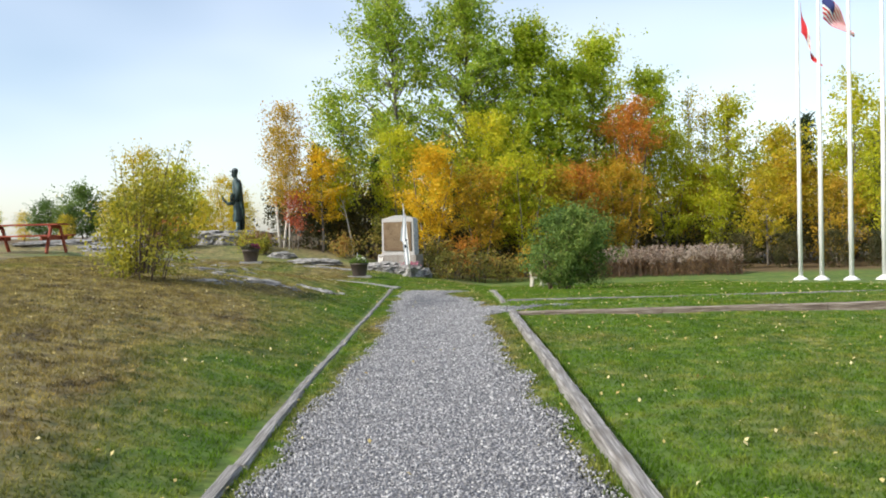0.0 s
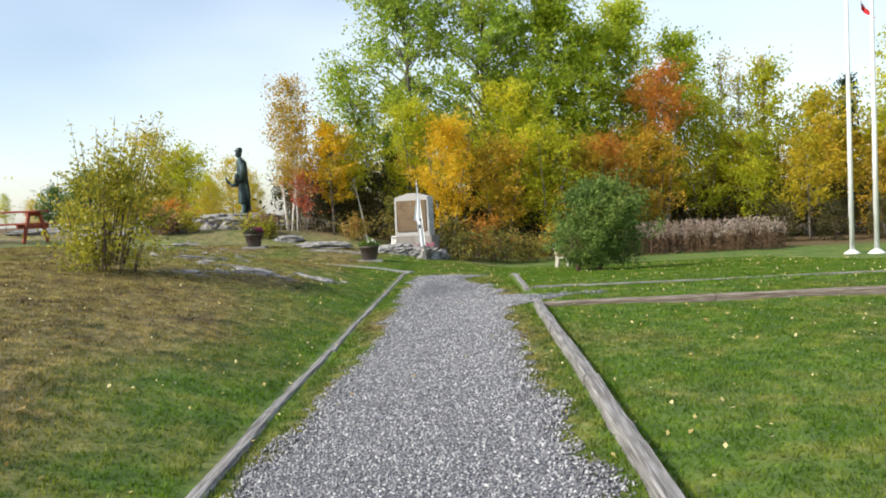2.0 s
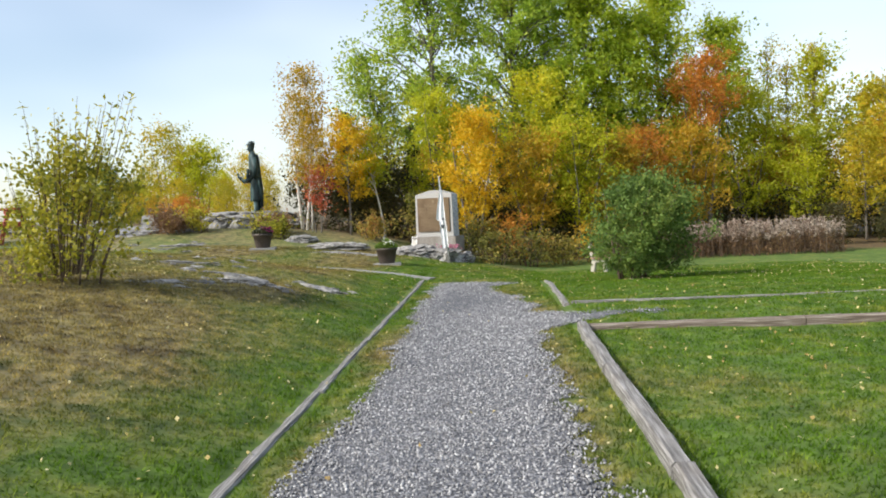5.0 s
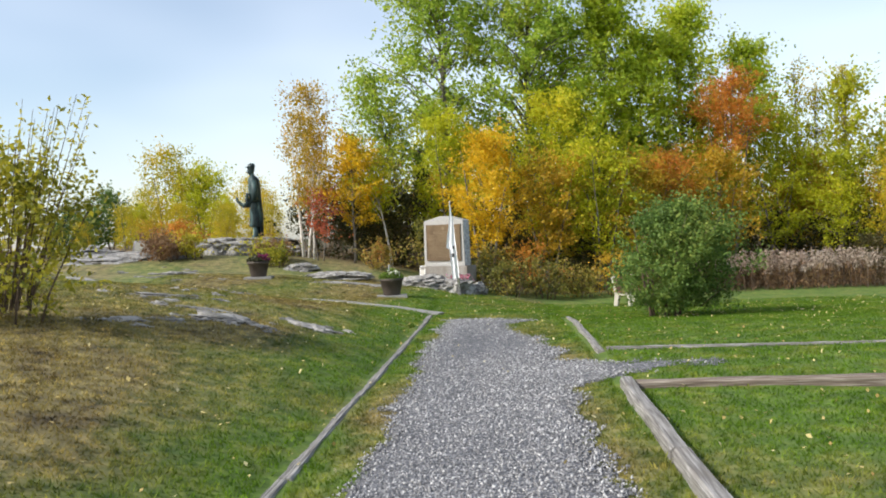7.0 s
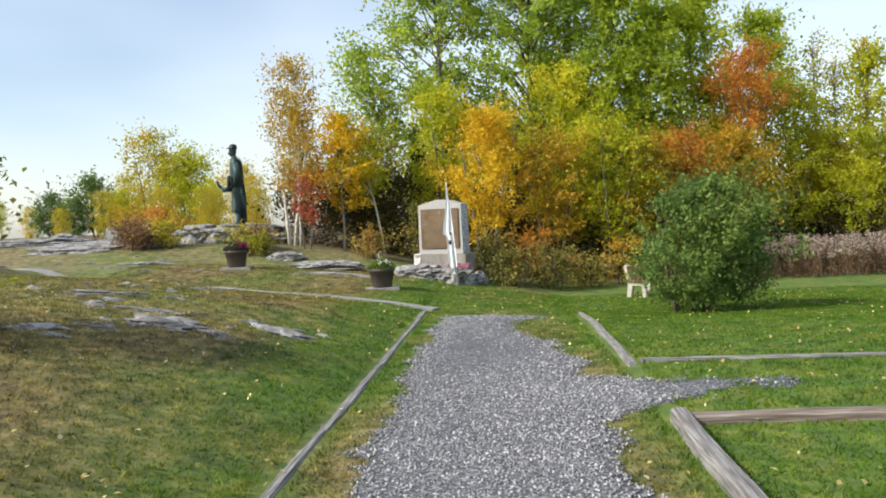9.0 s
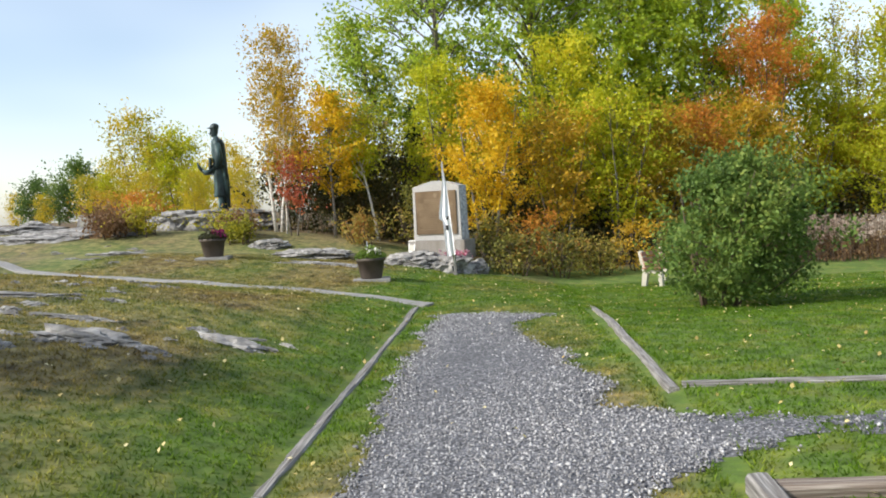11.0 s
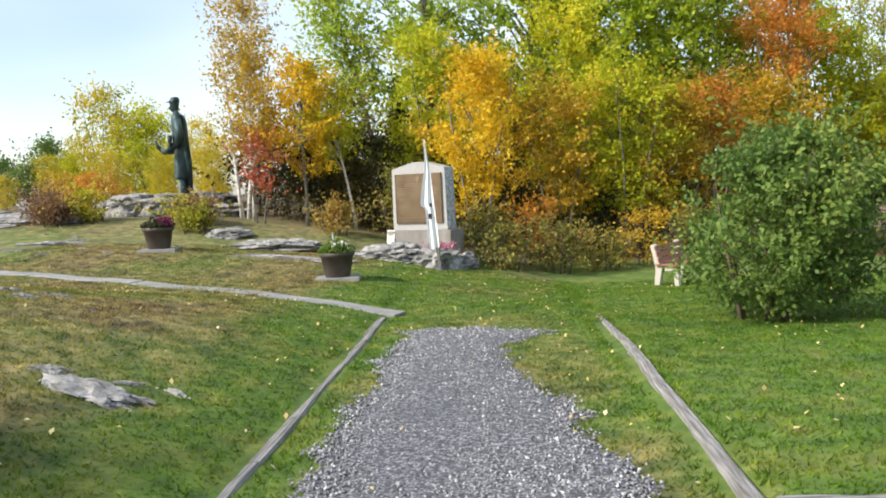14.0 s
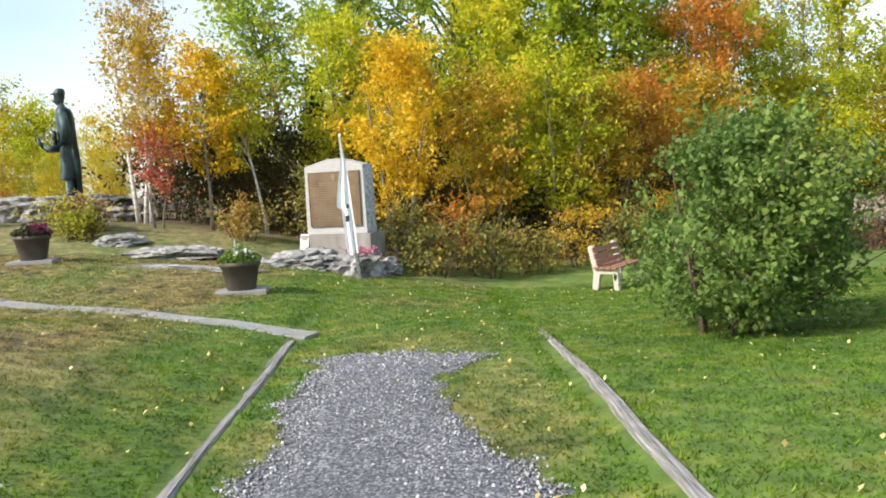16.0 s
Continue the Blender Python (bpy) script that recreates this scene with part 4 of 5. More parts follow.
# ---------- small plaque on the hill ----------
sg = thing("stone_marker", "small grey stone marker with a pale inset panel", "marker", on_ground(-12.35, 34.6, 10, 0.0))
part("stone", Geo().prism([(-0.33, -0.1), (0.33, -0.1), (0.28, 0.5), (-0.26, 0.5)], -0.02, 0.16).mesh("stone", rock_mat, bevel=0.02), sg, "", pose(0, 0, 0, -18))
part("panel", Geo().box(-0.19, 0.19, -0.035, -0.022, 0.12, 0.42).mesh("panel", mat("pale_panel", (0.27, 0.265, 0.225), 0.6)[0]), sg, "pale green-grey panel", pose(0, 0, 0, -18))

# ---------- trees and shrubs ----------


def crown_points(h, base, r, clumps, shape, rg):
    """Branch tips inside the crown's outline."""
    cs = []
    for k in range(clumps):
        u = rg.random() ** 0.8
        if shape == "round":
            prof = math.sin(math.pi * (0.08 + 0.9 * u)) ** 0.55
        elif shape == "wild":
            prof = math.sin(math.pi * (0.1 + 0.86 * u)) ** 0.5 * rg.uniform(0.7, 1.15)
        elif shape == "tall":
            prof = (0.72 + 0.28 * math.sin(math.pi * min(1, u * 1.3))) * (1 - 0.72 * u ** 3)
        else:
            prof = 1.02 - u
        a, rad = rg.uniform(0, 6.28), r * prof * math.sqrt(rg.random()) * rg.uniform(0.8, 1.12)
        cs.append((rad * math.cos(a), rad * math.sin(a), base + (h - base) * u))
    return np.array(cs)


def tree(name, label, x, y, h, r, base, leaf_m, bark_m, n, size, seed, shape="round", clumps=60, trunk=0.09, stems=1, lean=(0, 0), spread_=0.42, group="", sink=0.0, limbs=26, zbase=None, category="tree", droop=0.0):
    rg = np.random.default_rng(seed)
    ob = thing(name, label, category, pose(x, y, (ground_z(x, y) if zbase is None else zbase) - sink), group)
    clumps = int(clumps * 1.9)
    cs = crown_points(h, base, r, clumps, shape, rg)
    bend = lambda z: np.array([lean[0] * (z / h) ** 1.3, lean[1] * (z / h) ** 1.3, 0]).T if np.ndim(z) == 0 else np.stack([lean[0] * (np.maximum(z, 0) / h) ** 1.3, lean[1] * (np.maximum(z, 0) / h) ** 1.3, 0 * z], 1)
    cs = cs + bend(cs[:, 2])
    # where each branch leaves the stem
    reach = np.hypot(cs[:, 0], cs[:, 1])
    z0 = np.clip(cs[:, 2] - (0.15 + 0.45 * rg.random(clumps)) * reach - 0.045 * h, 0.1 * h, 0.9 * h)
    roots = bend(z0) + np.stack([0 * z0, 0 * z0, z0], 1)
    if stems > 1:
        roots[:, :2] += cs[:, :2] * 0.35
    # twigs that fan out from the outer half of each branch, and the leaves along them
    twigs = 5
    own = np.repeat(np.arange(clumps), twigs)
    ta = rg.uniform(0.45, 0.95, clumps * twigs)[:, None]
    way = cs - roots
    way /= np.linalg.norm(way, axis=1)[:, None] + 1e-6
    big = (spread_ * rg.uniform(0.6, 1.5, clumps))[own][:, None]
    t0 = roots[own] + (cs - roots)[own] * ta
    t1 = t0 + (way[own] * 0.5 + (0, 0, 0.12 - droop) + rg.normal(size=(len(own), 3)) * (0.8, 0.8, 0.42)) * big * 1.2
    pick = rg.integers(0, len(own), n)
    tt = rg.uniform(0.1, 1.05, n)[:, None]
    ls = t0[pick] + (t1 - t0)[pick] * tt + rg.normal(size=(n, 3)) * (0.17 * spread_ + 0.25 * size)
    ls[:, 2] = np.maximum(ls[:, 2], 0.06)
    ge = Geo()
    for s in range(stems):
        a = 6.28 * s / stems + rg.uniform(-0.4, 0.4)
        k0 = 0.04 * stems if stems > 1 else 0.0
        out = r * 0.5 if stems > 1 else 0.0
        pts = []
        for i in range(8):
            t = i / 7
            z = h * 0.93 * t * (1 if stems == 1 else rg.uniform(0.93, 1.0))
            w = 0.05 * h * 0.25
            p = bend(z) + np.array([math.cos(a) * (k0 + out * t), math.sin(a) * (k0 + out * t), z])
            pts.append(tuple(p + np.array([w * noise.noise((t * 3, seed, s)), w * noise.noise((t * 3, seed + 9, s)), 0])))
        pts[0] = (pts[0][0], pts[0][1], -0.15)
        ge.tube(pts, [trunk * (1 - 0.88 * (i / 7)) * (1.25 if i == 0 else 1) for i in range(8)], 7)
    for k in range(min(limbs, clumps)):
        c, p0 = cs[k], roots[k]
        mid = (p0 + c) / 2 + np.array([0, 0, 0.03 * h])
        r0 = trunk * 0.38 * (1 - 0.6 * z0[k] / h)
        ge.tube([tuple(p0), tuple(mid), tuple(c)], [r0, r0 * 0.6, r0 * 0.2], 5, False)
        for j in range(k * twigs, k * twigs + 3):
            ge.tube([tuple(t0[j]), tuple(t1[j])], [r0 * 0.22, r0 * 0.08], 3, False)
    part("trunk" if stems == 1 else "branchwork", ge.mesh("trunk", bark_m, True), ob)
    part("crown", leaves_mesh("crown", ls, size, leaf_m, rg, droop=droop), ob)
    return ob


# the wood's edge, from the birches round to the poles
tree("birch_tree", "white-trunked birch with sparse golden leaves", -6.7, 35.3, 6.0, 1.25, 1.9, leaf_amber, bark_birch, 4300, 0.095, 31, "wild", 50, 0.06, 2, (0.3, 0), 0.34, limbs=70)
tree("birch_tree", "slim white birch with thin orange leaves", -6.3, 34.7, 4.4, 0.9, 1.6, leaf_amber, bark_birch, 2300, 0.09, 32, "tall", 40, 0.035, 1, (0.1, 0), 0.3, limbs=50)
tree("birch_tree", "slim white birch with thin orange leaves", -7.0, 37.6, 5.6, 0.8, 1.8, leaf_amber, bark_birch, 2200, 0.09, 33, "tall", 40, 0.045, 1, (-0.2, 0), 0.3, limbs=50)
tree("maple_tree", "small red autumn maple thin in leaf", -5.95, 34.2, 2.3, 0.6, 0.8, leaf_red, bark_grey, 1100, 0.085, 34, "wild", 22, 0.025, 2, (0.1, 0), 0.26)
tree("aspen_tree", "golden yellow aspen beside the monument", -4.9, 34.8, 4.2, 1.3, 1.5, leaf_gold, bark_grey, 4800, 0.10, 35, "wild", 36, 0.05, 1, (0, 0), 0.32)
tree("aspen_tree", "yellow and green aspen with a pale leaning trunk", -3.7, 35.3, 4.1, 1.2, 1.9, leaf_lime, bark_birch, 2900, 0.10, 36, "wild", 30, 0.045, 1, (-0.9, 0), 0.34)
tree("aspen_tree", "bright golden aspen behind the monument", -0.45, 35.0, 5.2, 1.65, 1.2, leaf_gold, bark_grey, 8200, 0.105, 37, "wild", 60, 0.06, 2, (0.15, 0), 0.33)
tree("aspen_tree", "amber aspen thinning at the top", 1.7, 36.0, 4.9, 1.8, 1.3, leaf_amber, bark_grey, 6400, 0.105, 38, "wild", 50, 0.05, 2, (0, 0), 0.34)
tree("alder_tree", "olive and amber young tree of the wood's edge", 3.6, 36.6, 5.4, 1.9, 1.3, leaf_lime, bark_grey, 6600, 0.11, 39, "wild", 50, 0.05, 3, (0, 0), 0.36)
tree("alder_tree", "olive and amber young tree of the wood's edge", 5.2, 37.4, 4.6, 1.8, 0.7, leaf_amber, bark_grey, 7000, 0.105, 40, "wild", 56, 0.05, 2, (0, 0), 0.42)
tree("maple_tree", "rust-orange young maple at the wood's edge", 6.3, 38.0, 4.9, 1.4, 2.2, leaf_rust, bark_grey, 4600, 0.10, 41, "wild", 40, 0.05, 1, (0, 0), 0.36)
tree("poplar_tree", "tall green balsam poplar with a pale forked trunk and open crown", -1.9, 40.5, 15.2, 3.3, 4.6, leaf_poplar, bark_grey, 15500, 0.165, 53, "tall", 62, 0.15, 1, (-0.5, 0), 0.6, limbs=90)
tree("poplar_tree", "tall broad green and yellow balsam poplar", 1.3, 41.0, 14.6, 3.9, 3.6, leaf_poplar, bark_grey, 20000, 0.165, 42, "tall", 84, 0.17, 1, (0.1, 0), 0.6, limbs=90)
tree("poplar_tree", "leaning green poplar with an open crown", -3.4, 39.6, 7.6, 1.5, 3.6, leaf_poplar, bark_grey, 4600, 0.14, 43, "wild", 40, 0.08, 1, (-1.7, 0), 0.42, limbs=60)
tree("poplar_tree", "yellow-green poplar with an open crown", 4.4, 41.8, 12.2, 3.5, 3.0, leaf_spring, bark_grey, 19000, 0.16, 44, "tall", 90, 0.14, 1, (0.3, 0), 0.52, limbs=70)
tree("poplar_tree", "dense yellow-green poplar behind the lawn", 8.2, 44.5, 11.9, 3.4, 2.6, leaf_spring, bark_grey, 17000, 0.165, 45, "tall", 110, 0.14, 1, (0, 0), 0.55, limbs=60)
tree("poplar_tree", "dense yellow-green poplar behind the lawn", 11.2, 45.0, 10.3, 2.8, 2.2, leaf_spring, bark_grey, 12500, 0.16, 46, "tall", 90, 0.12, 1, (0, 0), 0.5)
tree("poplar_tree", "yellow-green poplar of the wood behind the lawn", 6.2, 43.0, 10.4, 2.9, 2.4, leaf_spring, bark_grey, 12500, 0.16, 54, "tall", 84, 0.12, 1, (0, 0), 0.5)
tree("poplar_tree", "yellow-green poplar of the wood behind the lawn", 2.9, 44.0, 11.8, 2.9, 3.0, leaf_spring, bark_grey, 12000, 0.16, 58, "tall", 84, 0.12, 1, (0, 0), 0.52)
tree("maple_tree", "rust-red maple among yellow trees", 9.3, 41.2, 8.1, 1.7, 4.9, leaf_rust, bark_grey, 5400, 0.115, 47, "wild", 40, 0.08, 2, (0.2, 0), 0.42)
tree("aspen_tree", "yellow-green aspen of the wood", 11.6, 42.5, 6.9, 2.0, 1.4, leaf_lime, bark_grey, 8600, 0.12, 48, "wild", 60, 0.06, 2, (0, 0), 0.45)
tree("aspen_tree", "gold and olive aspen of the wood", 8.3, 39.5, 4.9, 1.9, 1.0, leaf_amber, bark_grey, 7400, 0.11, 49, "wild", 56, 0.05, 2, (0, 0), 0.42)
for x, y, h, k in ((13.4, 45.2, 9.3, 55), (14.5, 45.8, 8.4, 56), (15.4, 45.0, 9.0, 57)):
    tree("aspen_tree", "slender half-bare aspen rising out of the wood", x, y, h, 0.75, 2.5, leaf_hill, bark_grey, 1900, 0.12, k, "tall", 34, 0.06, 1, (0, 0), 0.4, "slender aspens", limbs=60)
tree("alder_tree", "olive young tree filling the wood behind the monument", -1.8, 37.6, 6.0, 2.0, 1.4, leaf_lime, bark_grey, 7600, 0.115, 50, "wild", 56, 0.05, 3, (0, 0), 0.42)
tree("alder_tree", "olive young tree filling the wood behind the monument", 2.2, 38.4, 7.2, 2.3, 1.2, leaf_lime, bark_grey, 9500, 0.12, 51, "wild", 60, 0.06, 2, (0, 0), 0.45)
tree("alder_tree", "brown-gold young tree filling the wood", -4.5, 37.4, 3.8, 1.3, 0.7, leaf_brush, bark_grey, 4200, 0.11, 52, "wild", 44, 0.04, 3, (0, 0), 0.4)

# woods behind: four kinds, repeated
kinds = [
    tree("wood_aspen", "yellow-green aspen in the wood behind the lawn", 15.5, 45.0, 8.6, 2.4, 2.0, leaf_lime, bark_grey, 5200, 0.17, 61, "tall", 56, 0.08, 1, (0, 0), 0.5, "trees of the wood"),
    tree("wood_aspen", "yellow-gold aspen in the wood behind the lawn", 18.0, 44.0, 7.0, 2.3, 1.8, leaf_hill, bark_grey, 4800, 0.17, 62, "round", 50, 0.08, 1, (0.2, 0), 0.5, "trees of the wood"),
    tree("wood_poplar", "yellow-green poplar in the wood behind the lawn", 21.5, 43.5, 9.4, 2.6, 2.0, leaf_lime, bark_grey, 5800, 0.17, 63, "tall", 60, 0.09, 1, (0, 0), 0.52, "trees of the wood"),
    tree("wood_alder", "olive alder thicket in the wood", 13.4, 44.8, 5.2, 1.9, 0.4, leaf_amber, bark_grey, 4200, 0.16, 64, "round", 56, 0.05, 3, (0, 0), 0.5, "trees of the wood"),
]
hill = tree("hill_birch", "bushy golden birch on the hill behind the statue", -17.9, 50.0, 5.3, 1.8, 0.3, leaf_hill, bark_grey, 5200, 0.14, 66, "wild", 60, 0.05, 3, (0, 0), 0.5, "trees of the hill")
kinds.append(hill)
kinds.append(tree("hill_alder", "bushy olive alder on the hill behind the statue", -15.7, 49.5, 4.3, 1.5, 0.3, leaf_lime, bark_grey, 5200, 0.14, 67, "wild", 50, 0.05, 3, (0, 0), 0.5, "trees of the hill"))
kinds.append(tree("hill_poplar", "bushy dark green tree on the far hill", -25.6, 59.0, 3.6, 1.6, 0.4, leaf_dark, bark_grey, 5000, 0.16, 69, "wild", 50, 0.06, 2, (0, 0), 0.5, "trees of the hill"))
# thicket whose dark leaves stand in for shade beneath the crowns
thicket = tree("thicket", "thicket under the trees, leaves darkened to stand in for shade", -3.5, 38.2, 2.5, 1.5, 0.1, leaf_shade, bark_twig, 3200, 0.12, 68, "round", 40, 0.02, 6, (0, 0), 0.36, "thickets under the trees", category="shrub")
spruce = tree("spruce_tree", "dark green spruce among the aspens", 20.3, 46.5, 8.0, 1.5, 0.6, leaf_needle, bark_grey, 5200, 0.16, 65, "cone", 90, 0.09, 1, (0, 0), 0.3, "spruces", droop=0.5)
rr = random.Random(12)


def again(src, x, y, s, turn):
    copy_thing(src, pose(x, y, ground_z(x, y) - 0.05, 0, 0, turn) @ Matrix.Diagonal((s * rr.uniform(0.9, 1.1), s * rr.uniform(0.9, 1.1), s, 1)))


for k, x in enumerate(np.arange(-3.4, 34, 2.15)):
    again(kinds[(k * 7 + k // 3) % 3], x + rr.uniform(-0.8, 0.8), 48.5 + rr.uniform(-1.5, 2.5) - (2.5 if x > 22 else 0), rr.uniform(0.78, 1.05) * (0.66 if 11 < x < 19 else 1), rr.uniform(0, 360))
for k, x in enumerate(np.arange(-3.0, 34, 2.6)):
    again(kinds[3], x + rr.uniform(-0.8, 0.8), 44.5 + rr.uniform(-1.5, 2.0), rr.uniform(0.7, 1.0), rr.uniform(0, 360))
for k, x in enumerate(np.arange(13.5, 33, 2.4)):
    again(kinds[(0, 1, 3, 2)[k % 4]], x + rr.uniform(-0.6, 0.6), 40.0 + rr.uniform(-1.0, 1.5) - 0.1 * (x - 13), rr.uniform(0.62, 0.85) * (0.85 if x < 17 else 1), rr.uniform(0, 360))
# thickets in the gaps between trunks, dark leaves painting the shade there
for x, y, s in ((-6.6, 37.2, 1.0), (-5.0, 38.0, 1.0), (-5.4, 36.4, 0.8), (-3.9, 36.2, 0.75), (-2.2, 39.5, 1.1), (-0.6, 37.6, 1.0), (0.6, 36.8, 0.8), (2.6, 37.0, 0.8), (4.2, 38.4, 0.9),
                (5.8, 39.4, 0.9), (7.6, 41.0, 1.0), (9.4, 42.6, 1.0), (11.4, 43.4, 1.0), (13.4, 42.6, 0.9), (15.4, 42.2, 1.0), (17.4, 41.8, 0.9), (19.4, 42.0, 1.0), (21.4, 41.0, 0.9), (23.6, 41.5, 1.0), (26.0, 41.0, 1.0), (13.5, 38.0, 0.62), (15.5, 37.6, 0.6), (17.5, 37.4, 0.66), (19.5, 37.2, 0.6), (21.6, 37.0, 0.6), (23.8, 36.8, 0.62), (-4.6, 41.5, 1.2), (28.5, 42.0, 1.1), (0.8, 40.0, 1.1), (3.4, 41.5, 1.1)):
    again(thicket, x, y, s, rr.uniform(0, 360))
for x, y, s in ((-6.0, 40.5, 0.62), (22.5, 42.5, 0.85), (27.0, 44.0, 1.1), (-7.7, 41.2, 0.45), (-3.2, 41.5, 0.6), (0.8, 42.5, 0.6)):
    again(spruce, x, y, s, rr.uniform(0, 360))
# yellow trees on the hill behind the statue
for x, y, s, k in ((-16.9, 51.5, 0.8, 4), (-19.6, 51.5, 0.62, 4), (-14.2, 48.5, 0.62, 5), (-12.4, 47.5, 0.66, 4), (-19.0, 49.0, 0.55, 5), (-20.6, 52.0, 0.4, 4),
                   (-32.5, 60.0, 0.28, 2), (-26.0, 57.0, 0.66, 6), (-34.5, 58.0, 0.4, 5), (-18.6, 46.5, 0.42, 4), (-15.6, 46.0, 0.42, 4), (-12.9, 44.5, 0.4, 4),
                   (-22.5, 49.5, 0.3, 4), (-37.0, 62.0, 0.5, 5), (-30.5, 60.0, 0.4, 4), (-10.9, 44.5, 0.5, 4), (-28.0, 58.0, 0.75, 6), (-10.2, 43.0, 0.38, 4), (-11.6, 41.5, 0.33, 4)):
    again(kinds[k], x, y, s, rr.uniform(0, 360))

# shrubs
tree("green_shrub", "large rounded dark green shrub on the lawn", 3.4, 24.1, 2.2, 1.5, 0.12, leaf_dark, bark_twig, 25000, 0.072, 71, "wild", 70, 0.035, 6, (0.5, 0), 0.3, limbs=110, category="shrub")
tree("willow_shrub", "open yellow-green willow shrub on the grassy bank", -5.5, 16.3, 1.75, 1.15, 0.1, leaf_willow, bark_twig, 4400, 0.075, 72, "wild", 60, 0.012, 9, (0.25, 0), 0.26, limbs=80, category="shrub")
wil = bpy.data.objects["willow_shrub"]
rg = np.random.default_rng(73)
ge, ls = Geo(), []
for k in range(40):
    a, rad, hh = rg.uniform(0, 6.28), rg.uniform(0.15, 0.95), rg.uniform(1.5, 2.6)
    p0, p1_ = Vector((rad * 0.3 * math.cos(a), rad * 0.3 * math.sin(a), 0.1)), Vector((rad * 0.95 * math.cos(a) + 0.3, rad * 0.95 * math.sin(a), hh))
    ge.tube([p0, p0.lerp(p1_, 0.5) + Vector((0, 0, 0.1)), p1_], [0.009, 0.006, 0.0025], 5)
    for j in range(26):
        t = rg.uniform(0.45, 1.0)
        ls.append(tuple(p0.lerp(p1_, t) + Vector(rg.normal(0, 0.055, 3))))
part("shoot", ge.mesh("shoot", bark_twig), wil, "thin upright shoots")
part("shoot_foliage", leaves_mesh("shoot_foliage", ls, 0.085, leaf_willow, rg, 0.4), wil)
BR = "low tangled brown and green brush at the wood's edge"
for k, (x, y, h, r_, m, lab) in enumerate(((0.3, 31.9, 1.0, 0.9, leaf_brush, BR), (1.4, 32.5, 1.3, 0.9, leaf_brush, BR), (2.6, 33.4, 0.9, 0.9, leaf_brush, BR), (-0.2, 33.2, 1.3, 0.9, leaf_brush, BR), (1.0, 33.9, 1.6, 1.1, leaf_rust, BR),
                                             (3.8, 34.2, 1.3, 1.0, leaf_amber, BR), (5.0, 34.8, 1.2, 1.0, leaf_brush, BR), (-3.9, 33.5, 0.7, 0.6, leaf_brush, BR), (-2.4, 34.4, 1.8, 0.9, leaf_brush, BR),
                                             (-7.8, 33.8, 0.4, 0.4, leaf_willow, "yellowish brush below the rock knoll"), (-10.0, 33.4, 0.75, 0.35, leaf_willow, "yellowish brown brush below the rock knoll"), (-11.2, 33.5, 0.65, 0.6, leaf_russet, "reddish brown brush below the rock knoll"),
                                             (-7.3, 33.3, 0.55, 0.4, leaf_russet, "yellowish brush below the rock knoll"), (-7.0, 32.4, 0.5, 0.4, leaf_willow, "yellowish brush below the birches"), (6.2, 36.0, 1.4, 1.1, leaf_amber, BR), (-10.7, 33.0, 0.5, 0.5, leaf_russet, "reddish brown brush below the rock knoll"), (-12.4, 38.0, 1.1, 1.2, leaf_rust, "reddish brush behind the stone marker"), (-14.3, 40.0, 1.2, 1.2, leaf_amber, "amber brush on the hill"))):
    tree("brush", lab, x, y, h, r_, 0.1, m, bark_twig, 1150, 0.09, 80 + k, "wild", 18, 0.02, 6, (0, 0), 0.26, "brush at the wood's edge", limbs=26, category="shrub")

# fireweed gone to seed
rg = np.random.default_rng(91)
ge, pl, lv = Geo(), [], []
for k in range(620):
    x, y = rg.uniform(6.2, 12.3), rg.uniform(33.8, 36.4)
    z, h = ground_z(x, y), rg.uniform(0.7, 1.25)
    lean = rg.normal(0, 0.06, 2)
    ge.tube([(x, y, z), (x + lean[0], y + lean[1], z + h)], [0.008, 0.004], 4, False)
    for j in range(14):
        t = rg.uniform(0.74, 1.02)
        pl.append((x + lean[0] * t + rg.normal(0, 0.035), y + lean[1] * t + rg.normal(0, 0.035), z + h * t))
    for j in range(12):
        t = rg.uniform(0.05, 0.66)
        lv.append((x + lean[0] * t + rg.normal(0, 0.06), y + rg.normal(0, 0.06), z + h * t))
fw = thing("fireweed", "dry fireweed stalks with pale woolly seed heads", "weeds", Matrix(), kind="stuff")
part("stalk_mass", ge.mesh("stalks", bark_twig), fw)
part("seed_fluff", leaves_mesh("seed_heads", pl, 0.095, plume_mat, rg, 0.4), fw)
part("foliage", leaves_mesh("foliage", lv, 0.11, leaf_russet, rg, 0.3), fw)

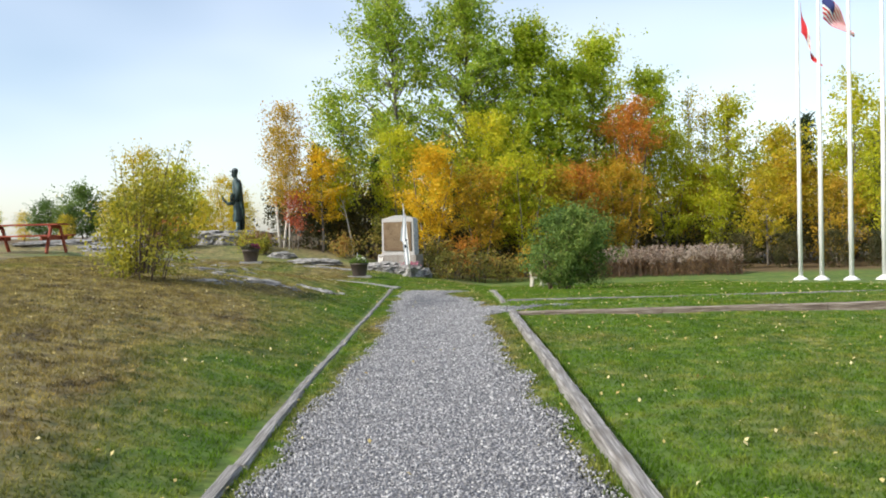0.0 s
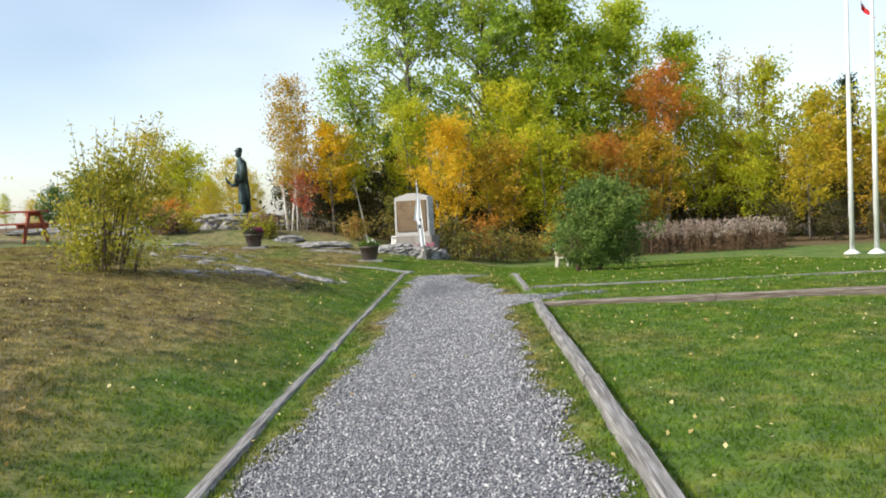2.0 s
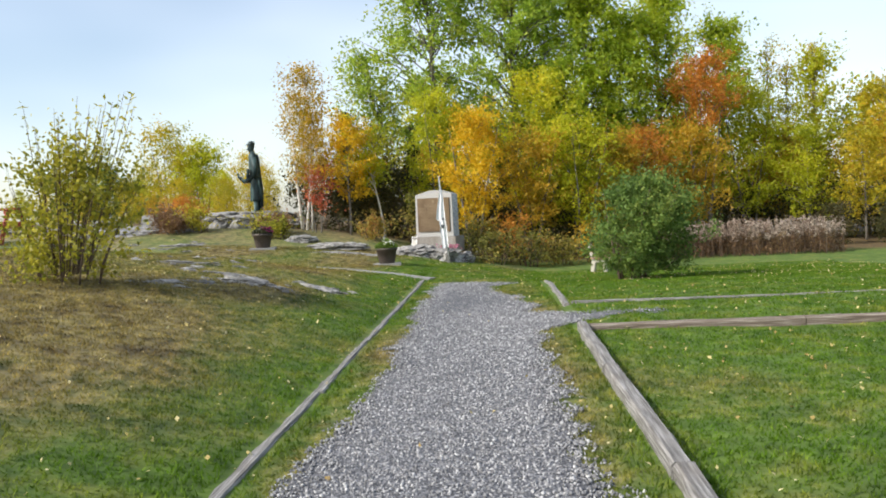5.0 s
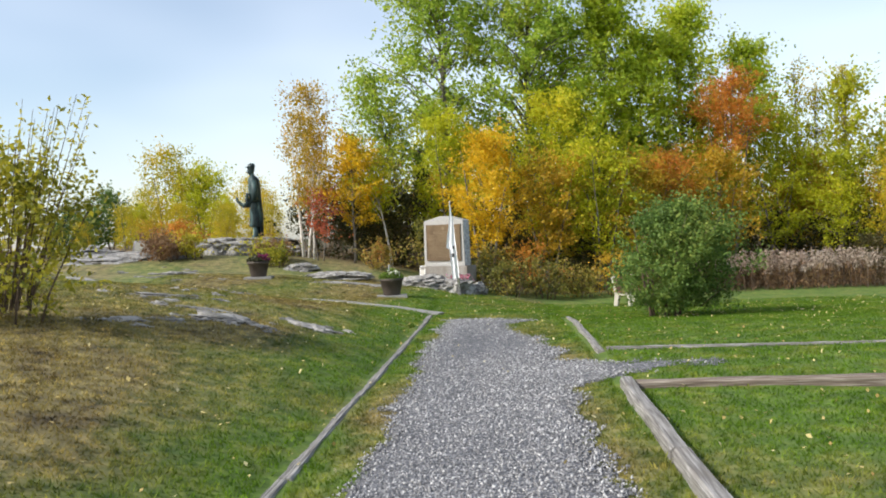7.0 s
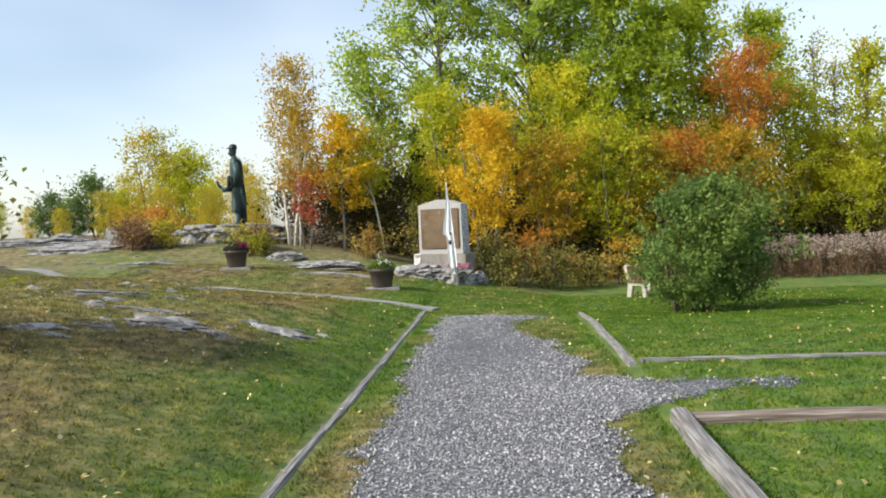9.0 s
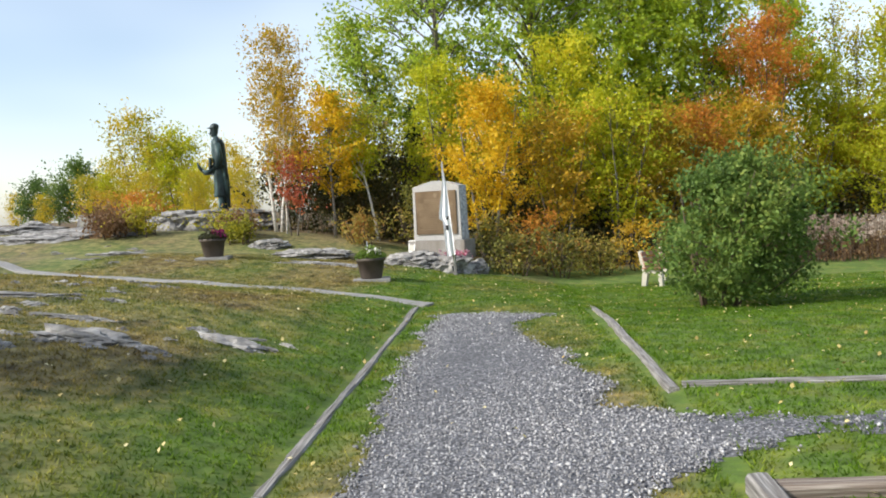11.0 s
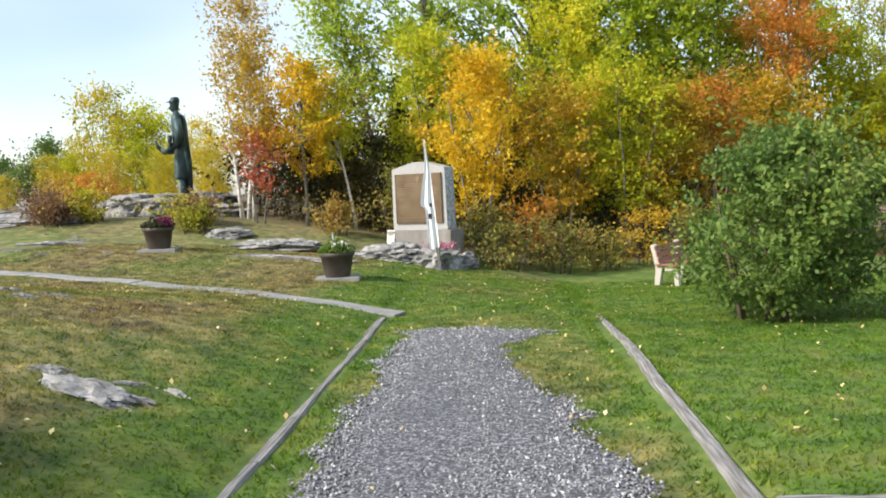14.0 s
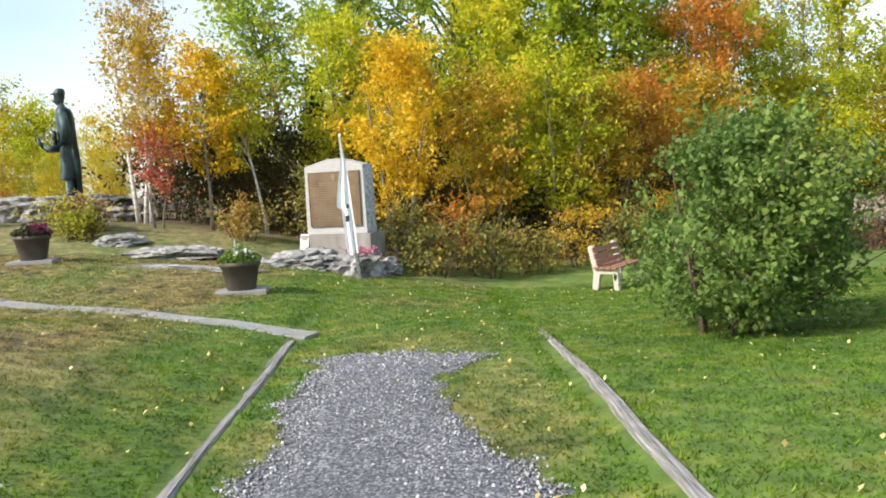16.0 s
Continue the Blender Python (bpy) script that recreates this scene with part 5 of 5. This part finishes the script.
# ---------- grass and fallen leaves ----------
rg = np.random.default_rng(101)
N = 900000
X, Y, Q = rg.uniform(-9.5, 10.5, N), 1.5 + 29.5 * rg.random(N) ** 1.45, rg.random(N)
keep = []
for k in range(N):
    x, y = X[k], Y[k]
    wide = (y - 0.5) * 0.62 + 0.9 + 0.8 * Q[k]
    if abs(x) > wide or (abs(abs(x) - 1.36) < 0.075 and y < 24) or (abs(y - 15.36) < 0.075 and x > 1.3):
        continue
    if abs(x) < 3.7 and in_gravel(x, y) > (0.04 - 0.12 * (Q[k] < 0.1) if x < 1.2 else 0.08 + 0.4 * Q[k] ** 4):
        continue
    keep.append((x, y, ground_z(x, y)))
c = np.array(keep)
n = len(c)
tall = np.array([0.6 * noise.noise((p[0] * 0.8, p[1] * 0.8, 9.0)) + 1.1 * noise.noise((p[0] * 3.5, p[1] * 3.5, 4.0)) for p in c])
edge_ = np.exp(-((np.abs(np.abs(c[:, 0]) - 1.36) - 0.1) / 0.1) ** 2)
hgt = rg.uniform(0.015, 0.042, n) * (1 + 0.45 * tall + 0.5 * edge_) * np.clip(1.15 - 0.02 * c[:, 1], 0.65, 1)
a = rg.uniform(0, 6.28, n)
wid = rg.uniform(0.0045, 0.009, n) * (1 + 0.02 * c[:, 1])
s = np.stack([np.cos(a) * wid, np.sin(a) * wid, 0 * a], 1)
tip = np.stack([rg.normal(0, 0.022, n), rg.normal(0, 0.022, n), hgt], 1)
v = np.stack([c - s - (0, 0, 0.006), c + s - (0, 0, 0.006), c + tip], 1).reshape(-1, 3)
thing("grass", "short green and straw-coloured lawn grass", "grass", Matrix(), data=raw_mesh("grass", v, np.arange(n * 3), 3, blade_mat), kind="stuff")

pts = []
for k in range(2600):
    x, y = rg.uniform(-7, 11), 4 + 27 * rg.random()
    if in_gravel(x, y) > 0.1 and rg.random() < 0.85:
        continue
    pts.append((x, y, ground_z(x, y) + 0.03))
thing("fallen_leaves", "scattered pale yellow fallen leaves on the grass", "leaves", Matrix(), data=leaves_mesh("fallen_leaves", pts, 0.042, fallen_mat, rg, 0.75, 2.5), kind="stuff")
